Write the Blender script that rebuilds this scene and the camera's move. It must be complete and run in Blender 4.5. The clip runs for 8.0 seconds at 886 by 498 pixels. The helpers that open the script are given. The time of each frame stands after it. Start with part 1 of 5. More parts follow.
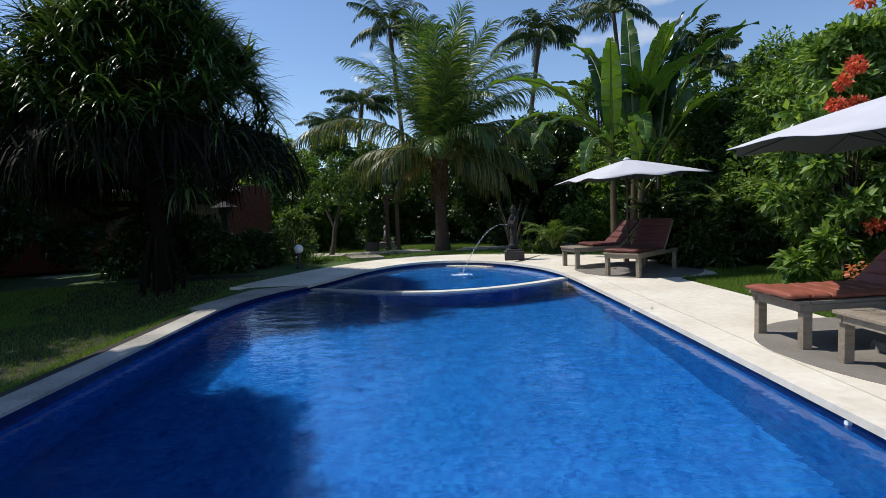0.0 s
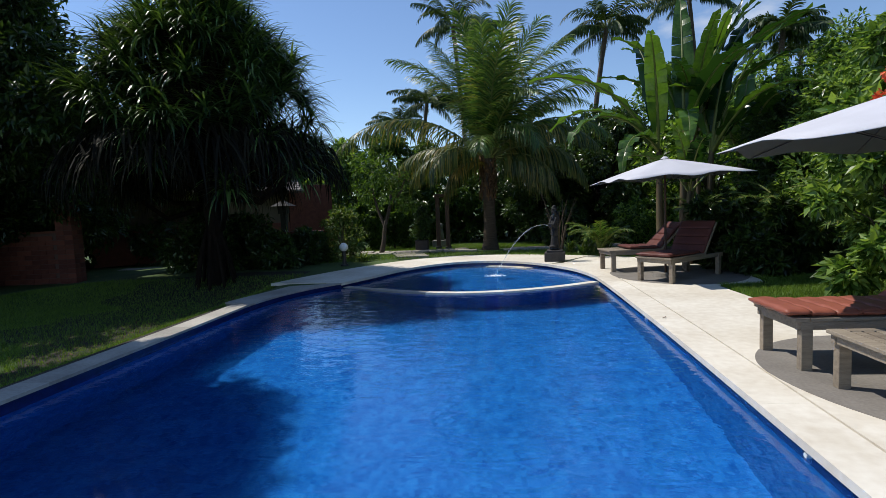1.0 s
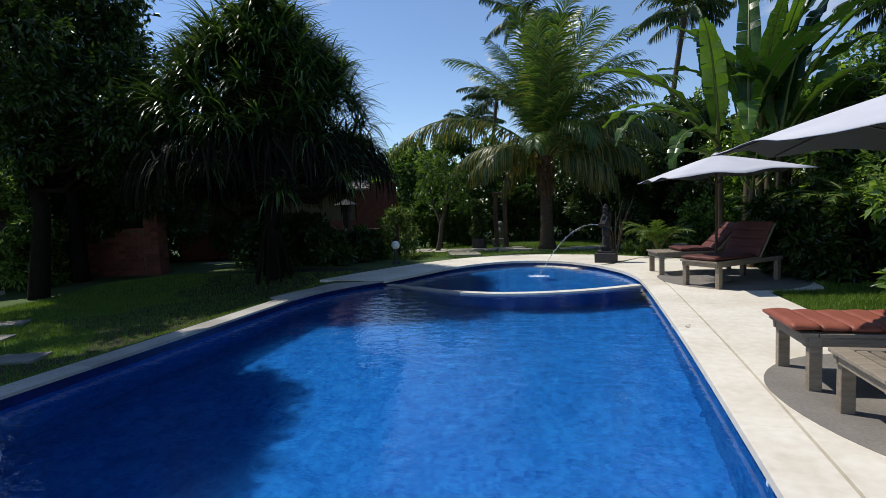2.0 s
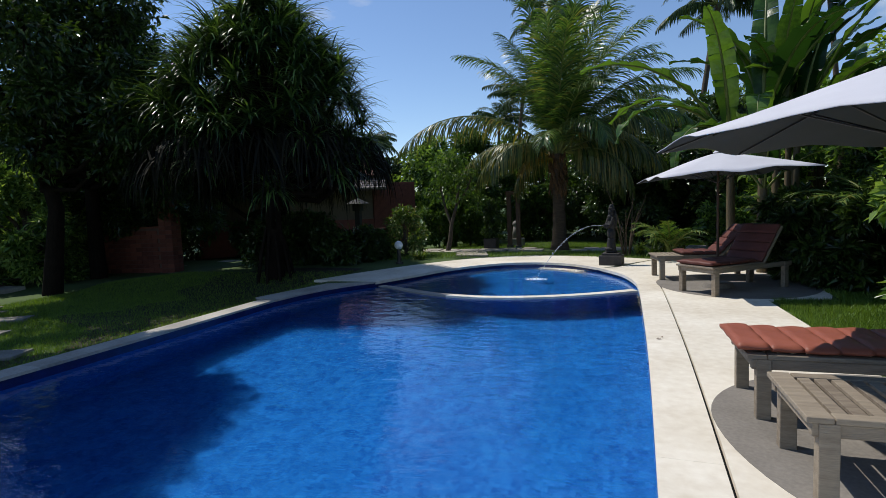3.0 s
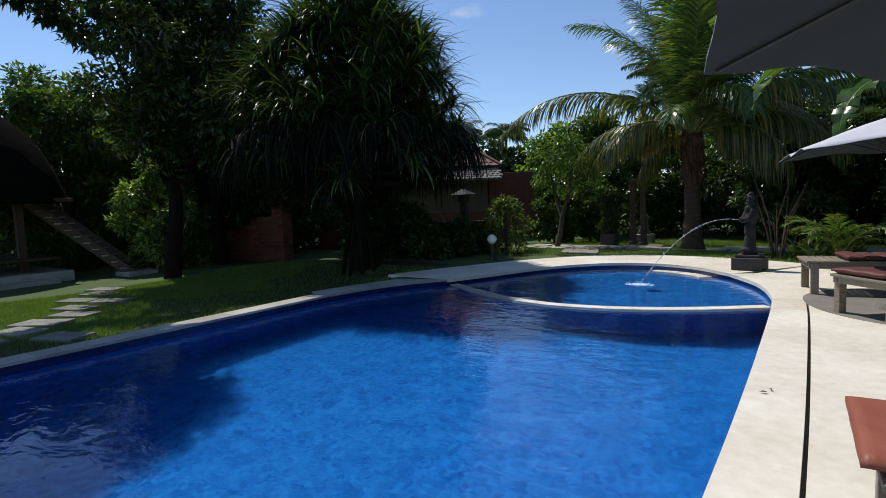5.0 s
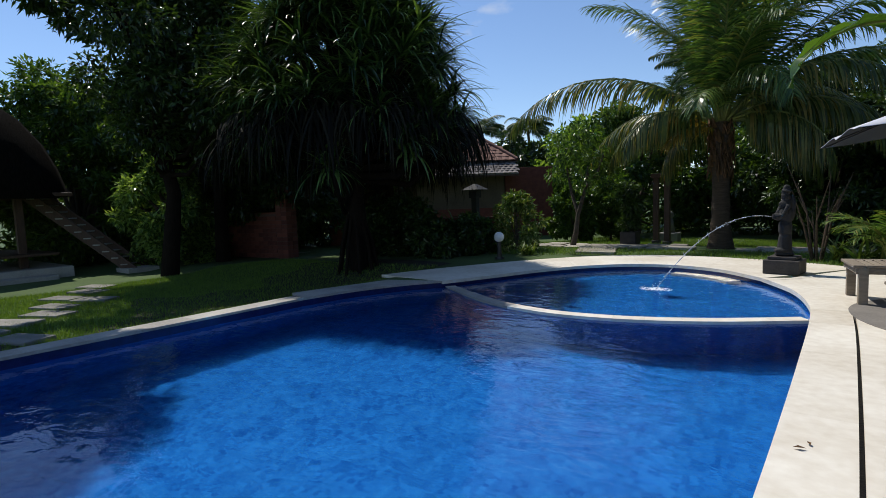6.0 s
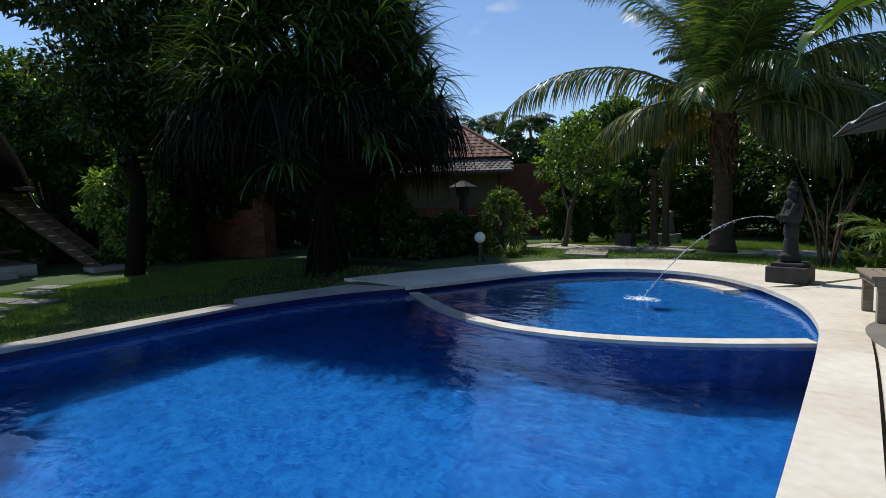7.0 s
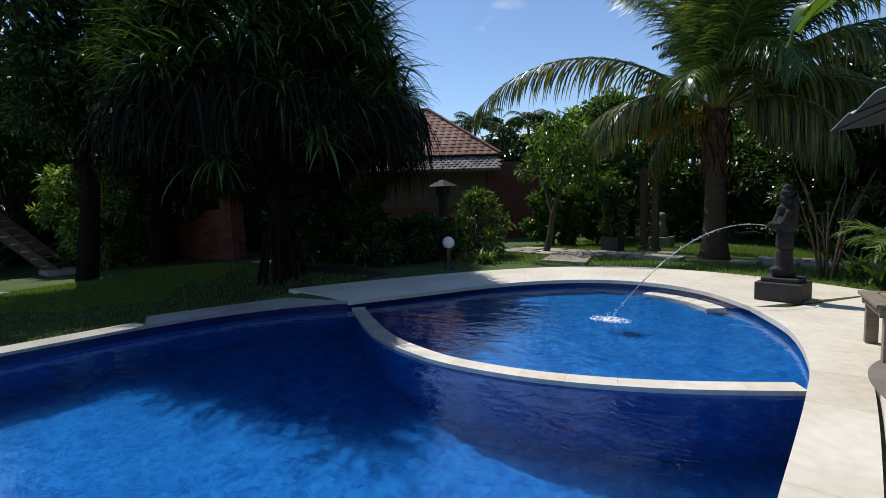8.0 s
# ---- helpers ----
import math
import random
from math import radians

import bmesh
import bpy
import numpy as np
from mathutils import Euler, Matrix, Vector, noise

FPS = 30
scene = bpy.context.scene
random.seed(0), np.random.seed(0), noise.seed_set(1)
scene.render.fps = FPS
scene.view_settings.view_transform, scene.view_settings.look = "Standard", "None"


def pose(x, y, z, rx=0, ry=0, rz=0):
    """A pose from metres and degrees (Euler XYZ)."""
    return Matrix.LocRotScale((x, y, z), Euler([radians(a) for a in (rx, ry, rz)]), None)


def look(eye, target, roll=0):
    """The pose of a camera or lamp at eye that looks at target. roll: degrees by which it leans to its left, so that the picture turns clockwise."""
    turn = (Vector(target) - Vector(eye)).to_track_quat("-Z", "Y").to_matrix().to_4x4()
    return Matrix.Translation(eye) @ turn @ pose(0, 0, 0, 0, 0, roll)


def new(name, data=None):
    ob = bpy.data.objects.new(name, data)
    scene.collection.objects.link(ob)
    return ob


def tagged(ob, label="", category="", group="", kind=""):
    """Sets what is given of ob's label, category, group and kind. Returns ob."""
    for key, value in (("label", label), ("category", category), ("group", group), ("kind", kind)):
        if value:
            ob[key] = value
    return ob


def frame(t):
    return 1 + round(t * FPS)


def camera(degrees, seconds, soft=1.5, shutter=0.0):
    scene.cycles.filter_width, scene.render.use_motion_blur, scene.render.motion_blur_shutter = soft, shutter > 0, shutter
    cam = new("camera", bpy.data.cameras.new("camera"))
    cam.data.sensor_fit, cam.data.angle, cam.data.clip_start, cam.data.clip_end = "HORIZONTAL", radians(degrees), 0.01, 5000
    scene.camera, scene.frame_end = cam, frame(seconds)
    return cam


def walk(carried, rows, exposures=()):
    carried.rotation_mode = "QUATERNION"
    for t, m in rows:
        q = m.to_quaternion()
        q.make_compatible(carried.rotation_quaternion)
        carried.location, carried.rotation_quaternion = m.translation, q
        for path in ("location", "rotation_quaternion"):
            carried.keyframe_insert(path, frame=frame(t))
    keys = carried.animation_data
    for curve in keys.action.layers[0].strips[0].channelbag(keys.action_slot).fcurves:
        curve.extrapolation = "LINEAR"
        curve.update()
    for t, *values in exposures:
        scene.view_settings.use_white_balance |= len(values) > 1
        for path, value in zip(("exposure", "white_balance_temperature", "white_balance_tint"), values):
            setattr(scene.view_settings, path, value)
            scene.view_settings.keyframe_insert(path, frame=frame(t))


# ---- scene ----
cam = camera(80.9, 8.0, soft=0.85)
PATH = [
    (0, (-0.296, 1.367, 1.612), (-0.241, 3.36, 1.45), -2.5),
    (0.5, (0.22, 1.357, 1.635), (0.12, 3.347, 1.473), -2.5),
    (1, (0.741, 1.364, 1.669), (0.509, 3.344, 1.506), -2.4),
    (1.5, (1.184, 1.362, 1.708), (0.77, 3.312, 1.544), -2.5),
    (3, (2.549, 2.087, 1.703), (1.883, 3.966, 1.539), -2.4),
    (3.5, (2.853, 2.466, 1.678), (2.053, 4.291, 1.513), -2.4),
    (4, (3.045, 3.015, 1.636), (2.055, 4.746, 1.474), -2.4),
    (4.5, (3.168, 3.538, 1.603), (2.102, 5.223, 1.44), -2.4),
    (5, (3.173, 4.13, 1.538), (2.02, 5.756, 1.373), -2.3),
    (6.5, (3.061, 5.875, 1.431), (1.818, 7.433, 1.257), -2.0),
    (7, (3.042, 6.536, 1.407), (1.789, 8.085, 1.231), -1.8),
    (7.5, (3.012, 7.157, 1.417), (1.751, 8.699, 1.237), -1.8),
    (8, (3.064, 7.889, 1.479), (1.799, 9.427, 1.294), -1.6),
]
walk(cam, [(t, look(eye, target, roll)) for t, eye, target, roll in PATH], [(0, 0.10), (1.5, 0.05), (3, -0.05), (8, -0.02)])

# ---- light ----
SUN_EL, SUN_AZ = 57.0, 160.0      # degrees; azimuth from +x, anticlockwise
world = bpy.data.worlds.new("sky")
scene.world = world
world.use_nodes = True
wn, wl = world.node_tree.nodes, world.node_tree.links
sky = wn.new("ShaderNodeTexSky")
sky.sky_type, sky.sun_disc = "NISHITA", False
sky.sun_elevation, sky.sun_rotation = radians(SUN_EL), radians(90 - SUN_AZ)
sky.air_density, sky.dust_density, sky.ozone_density = 1.0, 0.0, 2.2
bg = wn["Background"]
bg.inputs["Strength"].default_value = 0.124
# thin white clouds low over the far trees
geo = wn.new("ShaderNodeTexCoord")
cmap = wn.new("ShaderNodeMapping")
cmap.inputs["Scale"].default_value, cmap.inputs["Rotation"].default_value = (2.2, 2.2, 5.0), (0, 0, radians(33))
cnoise = wn.new("ShaderNodeTexNoise")
cnoise.inputs["Scale"].default_value, cnoise.inputs["Detail"].default_value = 1.6, 8.0
cramp = wn.new("ShaderNodeMapRange")
cramp.inputs["From Min"].default_value, cramp.inputs["From Max"].default_value = 0.62, 0.76
cmix = wn.new("ShaderNodeMix")
cmix.data_type = "RGBA"
cmix.inputs["B"].default_value = (6.0, 6.3, 6.8, 1)
wl.new(geo.outputs["Generated"], cmap.inputs["Vector"])
wl.new(cmap.outputs["Vector"], cnoise.inputs["Vector"])
wl.new(cnoise.outputs["Fac"], cramp.inputs["Value"])
wl.new(cramp.outputs["Result"], cmix.inputs["Factor"])
tint = wn.new("ShaderNodeMix")
tint.data_type, tint.blend_type = "RGBA", "MULTIPLY"
tint.inputs["Factor"].default_value = 1.0
tint.inputs["B"].default_value = (0.92, 0.97, 1.07, 1)
wl.new(sky.outputs["Color"], tint.inputs["A"])
wl.new(tint.outputs["Result"], cmix.inputs["A"])
wl.new(cmix.outputs["Result"], bg.inputs["Color"])

sun = new("sun", bpy.data.lights.new("sun", "SUN"))
sun.data.energy, sun.data.angle, sun.data.color = 3.95, radians(0.53), (1.0, 0.95, 0.87)
_sd = Vector((math.cos(radians(SUN_EL)) * math.cos(radians(SUN_AZ)), math.cos(radians(SUN_EL)) * math.sin(radians(SUN_AZ)), math.sin(radians(SUN_EL))))
sun.matrix_world = look(_sd * 60, (0, 0, 0))


# ---- materials ----
def material(name, dark, light, rough=0.6, scale=3.0, fine=40.0, bump=0.15, metal=0.0, spec=0.5, rand=0.0, island=False, leaf=0.0, coat=0.0, stretch=(1, 1, 1), bump_scale=None, tint=None, distance=0.02):
    """Two-scale mottled surface between two colours; leaf: share of light let through."""
    m = bpy.data.materials.new(name)
    m.use_nodes = True
    n, l = m.node_tree.nodes, m.node_tree.links
    p = n["Principled BSDF"]
    tc = n.new("ShaderNodeTexCoord")
    mp = n.new("ShaderNodeMapping")
    mp.inputs["Scale"].default_value = stretch
    l.new(tc.outputs["Object"], mp.inputs["Vector"])
    a = n.new("ShaderNodeTexNoise")
    a.inputs["Scale"].default_value, a.inputs["Detail"].default_value = scale, 5
    b = n.new("ShaderNodeTexNoise")
    b.inputs["Scale"].default_value, b.inputs["Detail"].default_value = fine, 4
    l.new(mp.outputs["Vector"], a.inputs["Vector"])
    l.new(mp.outputs["Vector"], b.inputs["Vector"])
    add = n.new("ShaderNodeMath")
    add.operation = "MULTIPLY_ADD"
    add.inputs[1].default_value = 0.6
    half = n.new("ShaderNodeMath")
    half.operation = "MULTIPLY"
    half.inputs[1].default_value = 0.4
    l.new(b.outputs["Fac"], half.inputs[0])
    l.new(a.outputs["Fac"], add.inputs[0])
    l.new(half.outputs[0], add.inputs[2])
    value = add.outputs[0]
    if rand or island:
        if island:
            r = n.new("ShaderNodeNewGeometry").outputs["Random Per Island"]
        else:
            r = n.new("ShaderNodeObjectInfo").outputs["Random"]
        k = n.new("ShaderNodeMath")
        k.operation = "MULTIPLY_ADD"
        k.inputs[1].default_value, k.inputs[2].default_value = (rand or 0.6), -0.5 * (rand or 0.6)
        l.new(r, k.inputs[0])
        s = n.new("ShaderNodeMath")
        l.new(value, s.inputs[0])
        l.new(k.outputs[0], s.inputs[1])
        value = s.outputs[0]
    ramp = n.new("ShaderNodeValToRGB")
    ramp.color_ramp.elements[0].position, ramp.color_ramp.elements[1].position = 0.30, 0.70
    ramp.color_ramp.elements[0].color, ramp.color_ramp.elements[1].color = (*dark, 1), (*light, 1)
    if tint:
        e = ramp.color_ramp.elements.new(0.92)
        e.color = (*tint, 1)
    l.new(value, ramp.inputs["Fac"])
    l.new(ramp.outputs["Color"], p.inputs["Base Color"])
    p.inputs["Roughness"].default_value, p.inputs["Metallic"].default_value = rough, metal
    p.inputs["Specular IOR Level"].default_value, p.inputs["Coat Weight"].default_value = spec, coat
    if bump:
        bp = n.new("ShaderNodeBump")
        bp.inputs["Strength"].default_value, bp.inputs["Distance"].default_value = bump, distance
        l.new(b.outputs["Fac"], bp.inputs["Height"])
        l.new(bp.outputs["Normal"], p.inputs["Normal"])
    if leaf:
        t = n.new("ShaderNodeBsdfTranslucent")
        br = n.new("ShaderNodeMix")
        br.data_type, br.blend_type = "RGBA", "MULTIPLY"
        br.inputs["Factor"].default_value = 1.0
        br.inputs["B"].default_value = (1.3, 1.25, 0.5, 1)
        l.new(ramp.outputs["Color"], br.inputs["A"])
        l.new(br.outputs["Result"], t.inputs["Color"])
        mx = n.new("ShaderNodeMixShader")
        mx.inputs["Fac"].default_value = leaf
        l.new(p.outputs["BSDF"], mx.inputs[1])
        l.new(t.outputs["BSDF"], mx.inputs[2])
        l.new(mx.outputs["Shader"], n["Material Output"].inputs["Surface"])
    return m


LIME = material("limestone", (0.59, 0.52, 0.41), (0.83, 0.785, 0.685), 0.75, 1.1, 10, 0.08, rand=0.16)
# same stone at about half the reflectance of LIME
LIME_DARK = material("darker_limestone", (0.26, 0.24, 0.21), (0.48, 0.45, 0.39), 0.8, 1.6, 26, 0.25, rand=0.3)
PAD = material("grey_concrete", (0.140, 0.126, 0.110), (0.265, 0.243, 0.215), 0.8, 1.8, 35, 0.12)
PATH_STONE = material("path_stone", (0.25, 0.22, 0.17), (0.44, 0.40, 0.33), 0.85, 2.0, 30, 0.3, rand=0.4)
STEP_STONE = material("stepping_stone", (0.15, 0.14, 0.125), (0.29, 0.27, 0.24), 0.85, 2.0, 30, 0.3, rand=0.4)
GROUND = material("lawn_soil", (0.035, 0.065, 0.014), (0.075, 0.13, 0.024), 0.95, 0.7, 14, 0.6)
# near-black tone that imitates tree shade on the lawn
LAWN_SHADE = material("lawn_shade_tone", (0.010, 0.008, 0.005), (0.040, 0.032, 0.020), 0.95, 3, 30, 0.8)
GRASS = material("grass_blade", (0.08, 0.15, 0.02), (0.20, 0.32, 0.045), 0.55, 2, 12, 0, island=True, rand=0.5, leaf=0.35)
WOOD_GREY = material("weathered_teak", (0.16, 0.125, 0.092), (0.33, 0.275, 0.205), 0.75, 4, 30, 0.3, rand=0.25, stretch=(0.6, 6, 6))
WOOD_DARK = material("dark_wood", (0.045, 0.022, 0.012), (0.11, 0.055, 0.03), 0.6, 5, 30, 0.3, stretch=(4, 4, 0.6))
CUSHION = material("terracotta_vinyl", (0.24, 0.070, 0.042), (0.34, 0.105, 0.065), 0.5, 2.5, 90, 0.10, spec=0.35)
# darker copy of CUSHION that carries the shade on the far loungers
CUSHION_SHADE = material("shaded_terracotta_vinyl", (0.095, 0.030, 0.025), (0.155, 0.052, 0.041), 0.55, 2.5, 90, 0.10, spec=0.3)
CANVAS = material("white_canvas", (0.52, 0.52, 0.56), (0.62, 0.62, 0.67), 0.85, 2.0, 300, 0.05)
# darkened canvas tone that imitates the shade under the canopies
CANVAS_SHADE = material("shaded_canvas", (0.034, 0.042, 0.042), (0.052, 0.062, 0.062), 0.9, 2.0, 300, 0.05)
ALU = material("dark_metal", (0.03, 0.03, 0.03), (0.06, 0.06, 0.06), 0.45, 6, 60, 0.05, metal=0.6)
STONE_DARK = material("dark_volcanic_stone", (0.009, 0.009, 0.010), (0.028, 0.027, 0.026), 0.8, 6, 50, 0.5)
PLINTH = material("plinth_stone", (0.025, 0.022, 0.021), (0.065, 0.055, 0.05), 0.7, 5, 40, 0.4)
BARK = material("bark", (0.04, 0.03, 0.02), (0.13, 0.10, 0.075), 0.9, 5, 25, 0.8, stretch=(3, 3, 0.8), distance=0.04)
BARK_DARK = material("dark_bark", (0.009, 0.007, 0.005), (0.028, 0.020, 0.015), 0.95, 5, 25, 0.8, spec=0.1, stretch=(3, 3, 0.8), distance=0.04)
PALM_BARK = material("palm_bark", (0.05, 0.032, 0.02), (0.14, 0.10, 0.065), 0.9, 4, 18, 0.9, stretch=(1, 1, 6), distance=0.05)
FIBRE = material("palm_fibre", (0.09, 0.045, 0.018), (0.22, 0.12, 0.05), 0.9, 6, 40, 0.8, stretch=(4, 4, 1))
STALK = material("palm_stalk", (0.09, 0.12, 0.02), (0.20, 0.22, 0.05), 0.5, 5, 30, 0.1)
BANANA_STEM = material("banana_stem", (0.05, 0.032, 0.018), (0.15, 0.12, 0.06), 0.6, 3, 20, 0.3, stretch=(3, 3, 0.5))
L_PALM = material("coconut_leaflet", (0.040, 0.095, 0.020), (0.150, 0.250, 0.055), 0.34, 1.5, 8, 0, island=True, rand=0.9, leaf=0.34, spec=0.55, tint=(0.20, 0.21, 0.05))
L_PALM_OLD = material("ageing_coconut_leaflet", (0.045, 0.078, 0.017), (0.155, 0.190, 0.048), 0.36, 1.5, 8, 0, island=True, rand=1.0, leaf=0.36, spec=0.5, tint=(0.27, 0.22, 0.06))
L_BRIGHT = material("bright_shrub_leaf", (0.060, 0.130, 0.026), (0.270, 0.400, 0.110), 0.32, 0.8, 6, 0, island=True, rand=1.0, leaf=0.45, spec=0.5)
L_PALM_FAR = material("far_palm_leaflet", (0.022, 0.046, 0.012), (0.058, 0.096, 0.024), 0.45, 1.5, 8, 0, island=True, rand=0.8, leaf=0.30, spec=0.35)
L_YELLOW = material("yellowing_leaflet", (0.22, 0.15, 0.02), (0.42, 0.30, 0.05), 0.5, 1.5, 8, 0, island=True, rand=0.6, leaf=0.35)
L_PAND = material("screwpine_leaf", (0.014, 0.038, 0.009), (0.120, 0.205, 0.050), 0.32, 1.5, 8, 0, island=True, rand=1.0, leaf=0.30, spec=0.5)
L_BAN = material("banana_leaf", (0.016, 0.048, 0.011), (0.095, 0.190, 0.030), 0.26, 1.6, 14, 0.2, leaf=0.38, spec=0.45, rand=0.8)
# near-black leaf copy; the shade low in the crown is in its colour
L_SKIRT_SHADE = material("shaded_screwpine_leaf", (0.006, 0.006, 0.004), (0.020, 0.018, 0.010), 0.7, 1.5, 8, 0, island=True, rand=0.9, leaf=0.08, spec=0.1)
L_DARK = material("dark_leaf", (0.016, 0.038, 0.009), (0.060, 0.110, 0.022), 0.30, 0.8, 6, 0, island=True, rand=0.9, leaf=0.28, spec=0.55)
L_MID = material("green_leaf", (0.034, 0.085, 0.014), (0.230, 0.360, 0.080), 0.28, 0.8, 6, 0, island=True, rand=1.1, leaf=0.50, spec=0.6)
L_FAR = material("sunlit_leaf", (0.030, 0.072, 0.012), (0.11, 0.19, 0.035), 0.32, 0.8, 6, 0, island=True, rand=0.9, leaf=0.45)
L_LIGHT = material("light_green_leaf", (0.06, 0.12, 0.018), (0.16, 0.23, 0.05), 0.45, 0.8, 6, 0, island=True, rand=0.8, leaf=0.30, tint=(0.32, 0.33, 0.12))
FLOWER = material("coral_flower", (0.62, 0.07, 0.04), (0.85, 0.24, 0.12), 0.6, 3, 20, 0, island=True, rand=0.6, leaf=0.25)
FLOWER_PALE = material("salmon_flower", (0.75, 0.25, 0.13), (0.88, 0.42, 0.28), 0.6, 3, 20, 0, island=True, rand=0.6, leaf=0.25)
BRICK = material("red_brick", (0.10, 0.028, 0.018), (0.20, 0.060, 0.036), 0.85, 5, 30, 0.4, rand=0.5)
MORTAR = material("mortar", (0.10, 0.06, 0.045), (0.16, 0.10, 0.08), 0.9, 5, 30, 0.3)
PLASTER = material("ochre_plaster", (0.10, 0.072, 0.047), (0.18, 0.135, 0.088), 0.85, 1.5, 25, 0.15)
SHINGLE = material("grey_shingle", (0.10, 0.085, 0.080), (0.25, 0.22, 0.20), 0.85, 4, 25, 0.4, rand=0.6)
TILE = material("clay_roof_tile", (0.17, 0.075, 0.05), (0.33, 0.17, 0.12), 0.8, 4, 25, 0.4, rand=0.6)
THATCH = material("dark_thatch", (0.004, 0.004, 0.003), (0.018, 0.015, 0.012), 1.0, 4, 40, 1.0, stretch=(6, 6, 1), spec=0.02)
GLOBE = material("opal_glass", (0.80, 0.80, 0.78), (0.86, 0.86, 0.84), 0.25, 3, 40, 0)
MOSAIC_EDGE = material("blue_mosaic_band", (0.004, 0.010, 0.06), (0.008, 0.022, 0.13), 0.25, 8, 60, 0.1)


def mosaic():
    """Blue glass mosaic of 2.5 cm tiles, mottled tile by tile and in broad patches."""
    m = bpy.data.materials.new("blue_mosaic")
    m.use_nodes = True
    n, l = m.node_tree.nodes, m.node_tree.links
    p = n["Principled BSDF"]
    tc = n.new("ShaderNodeTexCoord")
    vo = n.new("ShaderNodeTexVoronoi")
    vo.inputs["Scale"].default_value, vo.inputs["Randomness"].default_value = 20.0, 0.12
    big = n.new("ShaderNodeTexNoise")
    big.inputs["Scale"].default_value, big.inputs["Detail"].default_value = 4.5, 5
    l.new(tc.outputs["Object"], vo.inputs["Vector"])
    l.new(tc.outputs["Object"], big.inputs["Vector"])
    sep = n.new("ShaderNodeSeparateColor")
    l.new(vo.outputs["Color"], sep.inputs["Color"])
    mx = n.new("ShaderNodeMath")
    mx.operation = "MULTIPLY_ADD"
    mx.inputs[1].default_value = 0.45
    l.new(sep.outputs["Red"], mx.inputs[0])
    l.new(big.outputs["Fac"], mx.inputs[2])
    ramp = n.new("ShaderNodeValToRGB")
    ramp.color_ramp.elements[0].position, ramp.color_ramp.elements[1].position = 0.35, 1.05
    ramp.color_ramp.elements[0].color = (0.004, 0.055, 0.235, 1)
    ramp.color_ramp.elements[1].color = (0.012, 0.120, 0.370, 1)
    l.new(mx.outputs[0], ramp.inputs["Fac"])
    l.new(ramp.outputs["Color"], p.inputs["Base Color"])
    p.inputs["Roughness"].default_value, p.inputs["Specular IOR Level"].default_value = 0.8, 0.0
    return m


def water_surface():
    m = bpy.data.materials.new("pool_water")
    m.use_nodes = True
    n, l = m.node_tree.nodes, m.node_tree.links
    p = n["Principled BSDF"]
    p.inputs["Base Color"].default_value = (0.90, 0.96, 1.0, 1)
    p.inputs["Transmission Weight"].default_value = 1.0
    p.inputs["Roughness"].default_value, p.inputs["IOR"].default_value = 0.015, 1.33
    tc = n.new("ShaderNodeTexCoord")
    mp = n.new("ShaderNodeMapping")
    mp.inputs["Scale"].default_value = (1.0, 1.7, 1.0)
    l.new(tc.outputs["Object"], mp.inputs["Vector"])
    a = n.new("ShaderNodeTexNoise")
    a.inputs["Scale"].default_value, a.inputs["Detail"].default_value = 2.6, 3
    a.inputs["Distortion"].default_value = 0.6
    b = n.new("ShaderNodeTexNoise")
    b.inputs["Scale"].default_value, b.inputs["Detail"].default_value = 9.0, 2
    l.new(mp.outputs["Vector"], a.inputs["Vector"])
    l.new(mp.outputs["Vector"], b.inputs["Vector"])
    s = n.new("ShaderNodeMath")
    s.operation = "MULTIPLY_ADD"
    s.inputs[1].default_value = 0.13
    l.new(b.outputs["Fac"], s.inputs[0])
    l.new(a.outputs["Fac"], s.inputs[2])
    bp = n.new("ShaderNodeBump")
    bp.inputs["Strength"].default_value, bp.inputs["Distance"].default_value = 0.5, 0.019
    l.new(s.outputs[0], bp.inputs["Height"])
    l.new(bp.outputs["Normal"], p.inputs["Normal"])
    return m


def clear_water():
    m = bpy.data.materials.new("falling_water")
    m.use_nodes = True
    p = m.node_tree.nodes["Principled BSDF"]
    p.inputs["Base Color"].default_value = (0.85, 0.9, 0.95, 1)
    p.inputs["Transmission Weight"].default_value, p.inputs["Roughness"].default_value, p.inputs["IOR"].default_value = 0.6, 0.25, 1.33
    return m


MOSAIC, WATER, JET = mosaic(), water_surface(), clear_water()


# ---- building helpers ----
def link_mesh(name, me, mat, parent=None, label=""):
    if mat:
        me.materials.append(mat)
    ob = new(name, me)
    if parent:
        ob.parent = parent
    if label:
        ob["label"] = label
    return ob


def part(name, bm, mat, parent=None, label="", smooth=False):
    me = bpy.data.meshes.new(name)
    bm.normal_update()
    bm.to_mesh(me)
    bm.free()
    if smooth:
        me.polygons.foreach_set("use_smooth", [True] * len(me.polygons))
    return link_mesh(name, me, mat, parent, label)


def raw(name, verts, tris, mat, parent=None, label="", smooth=False):
    """A mesh from arrays: verts (n, 3), tris (m, 3 or 4)."""
    verts, tris = np.asarray(verts, dtype=np.float32), np.asarray(tris, dtype=np.int32)
    k = tris.shape[1]
    me = bpy.data.meshes.new(name)
    me.vertices.add(len(verts))
    me.vertices.foreach_set("co", verts.ravel())
    me.loops.add(tris.size)
    me.loops.foreach_set("vertex_index", tris.ravel())
    me.polygons.add(len(tris))
    me.polygons.foreach_set("loop_start", np.arange(0, tris.size, k, dtype=np.int32))
    me.polygons.foreach_set("use_smooth", np.full(len(tris), smooth))
    me.update(calc_edges=True)
    return link_mesh(name, me, mat, parent, label)


def thing(name, label, category, m=None, group="", kind=""):
    ob = new(name)
    if m is not None:
        ob.matrix_world = m
    return tagged(ob, label, category, group, kind)


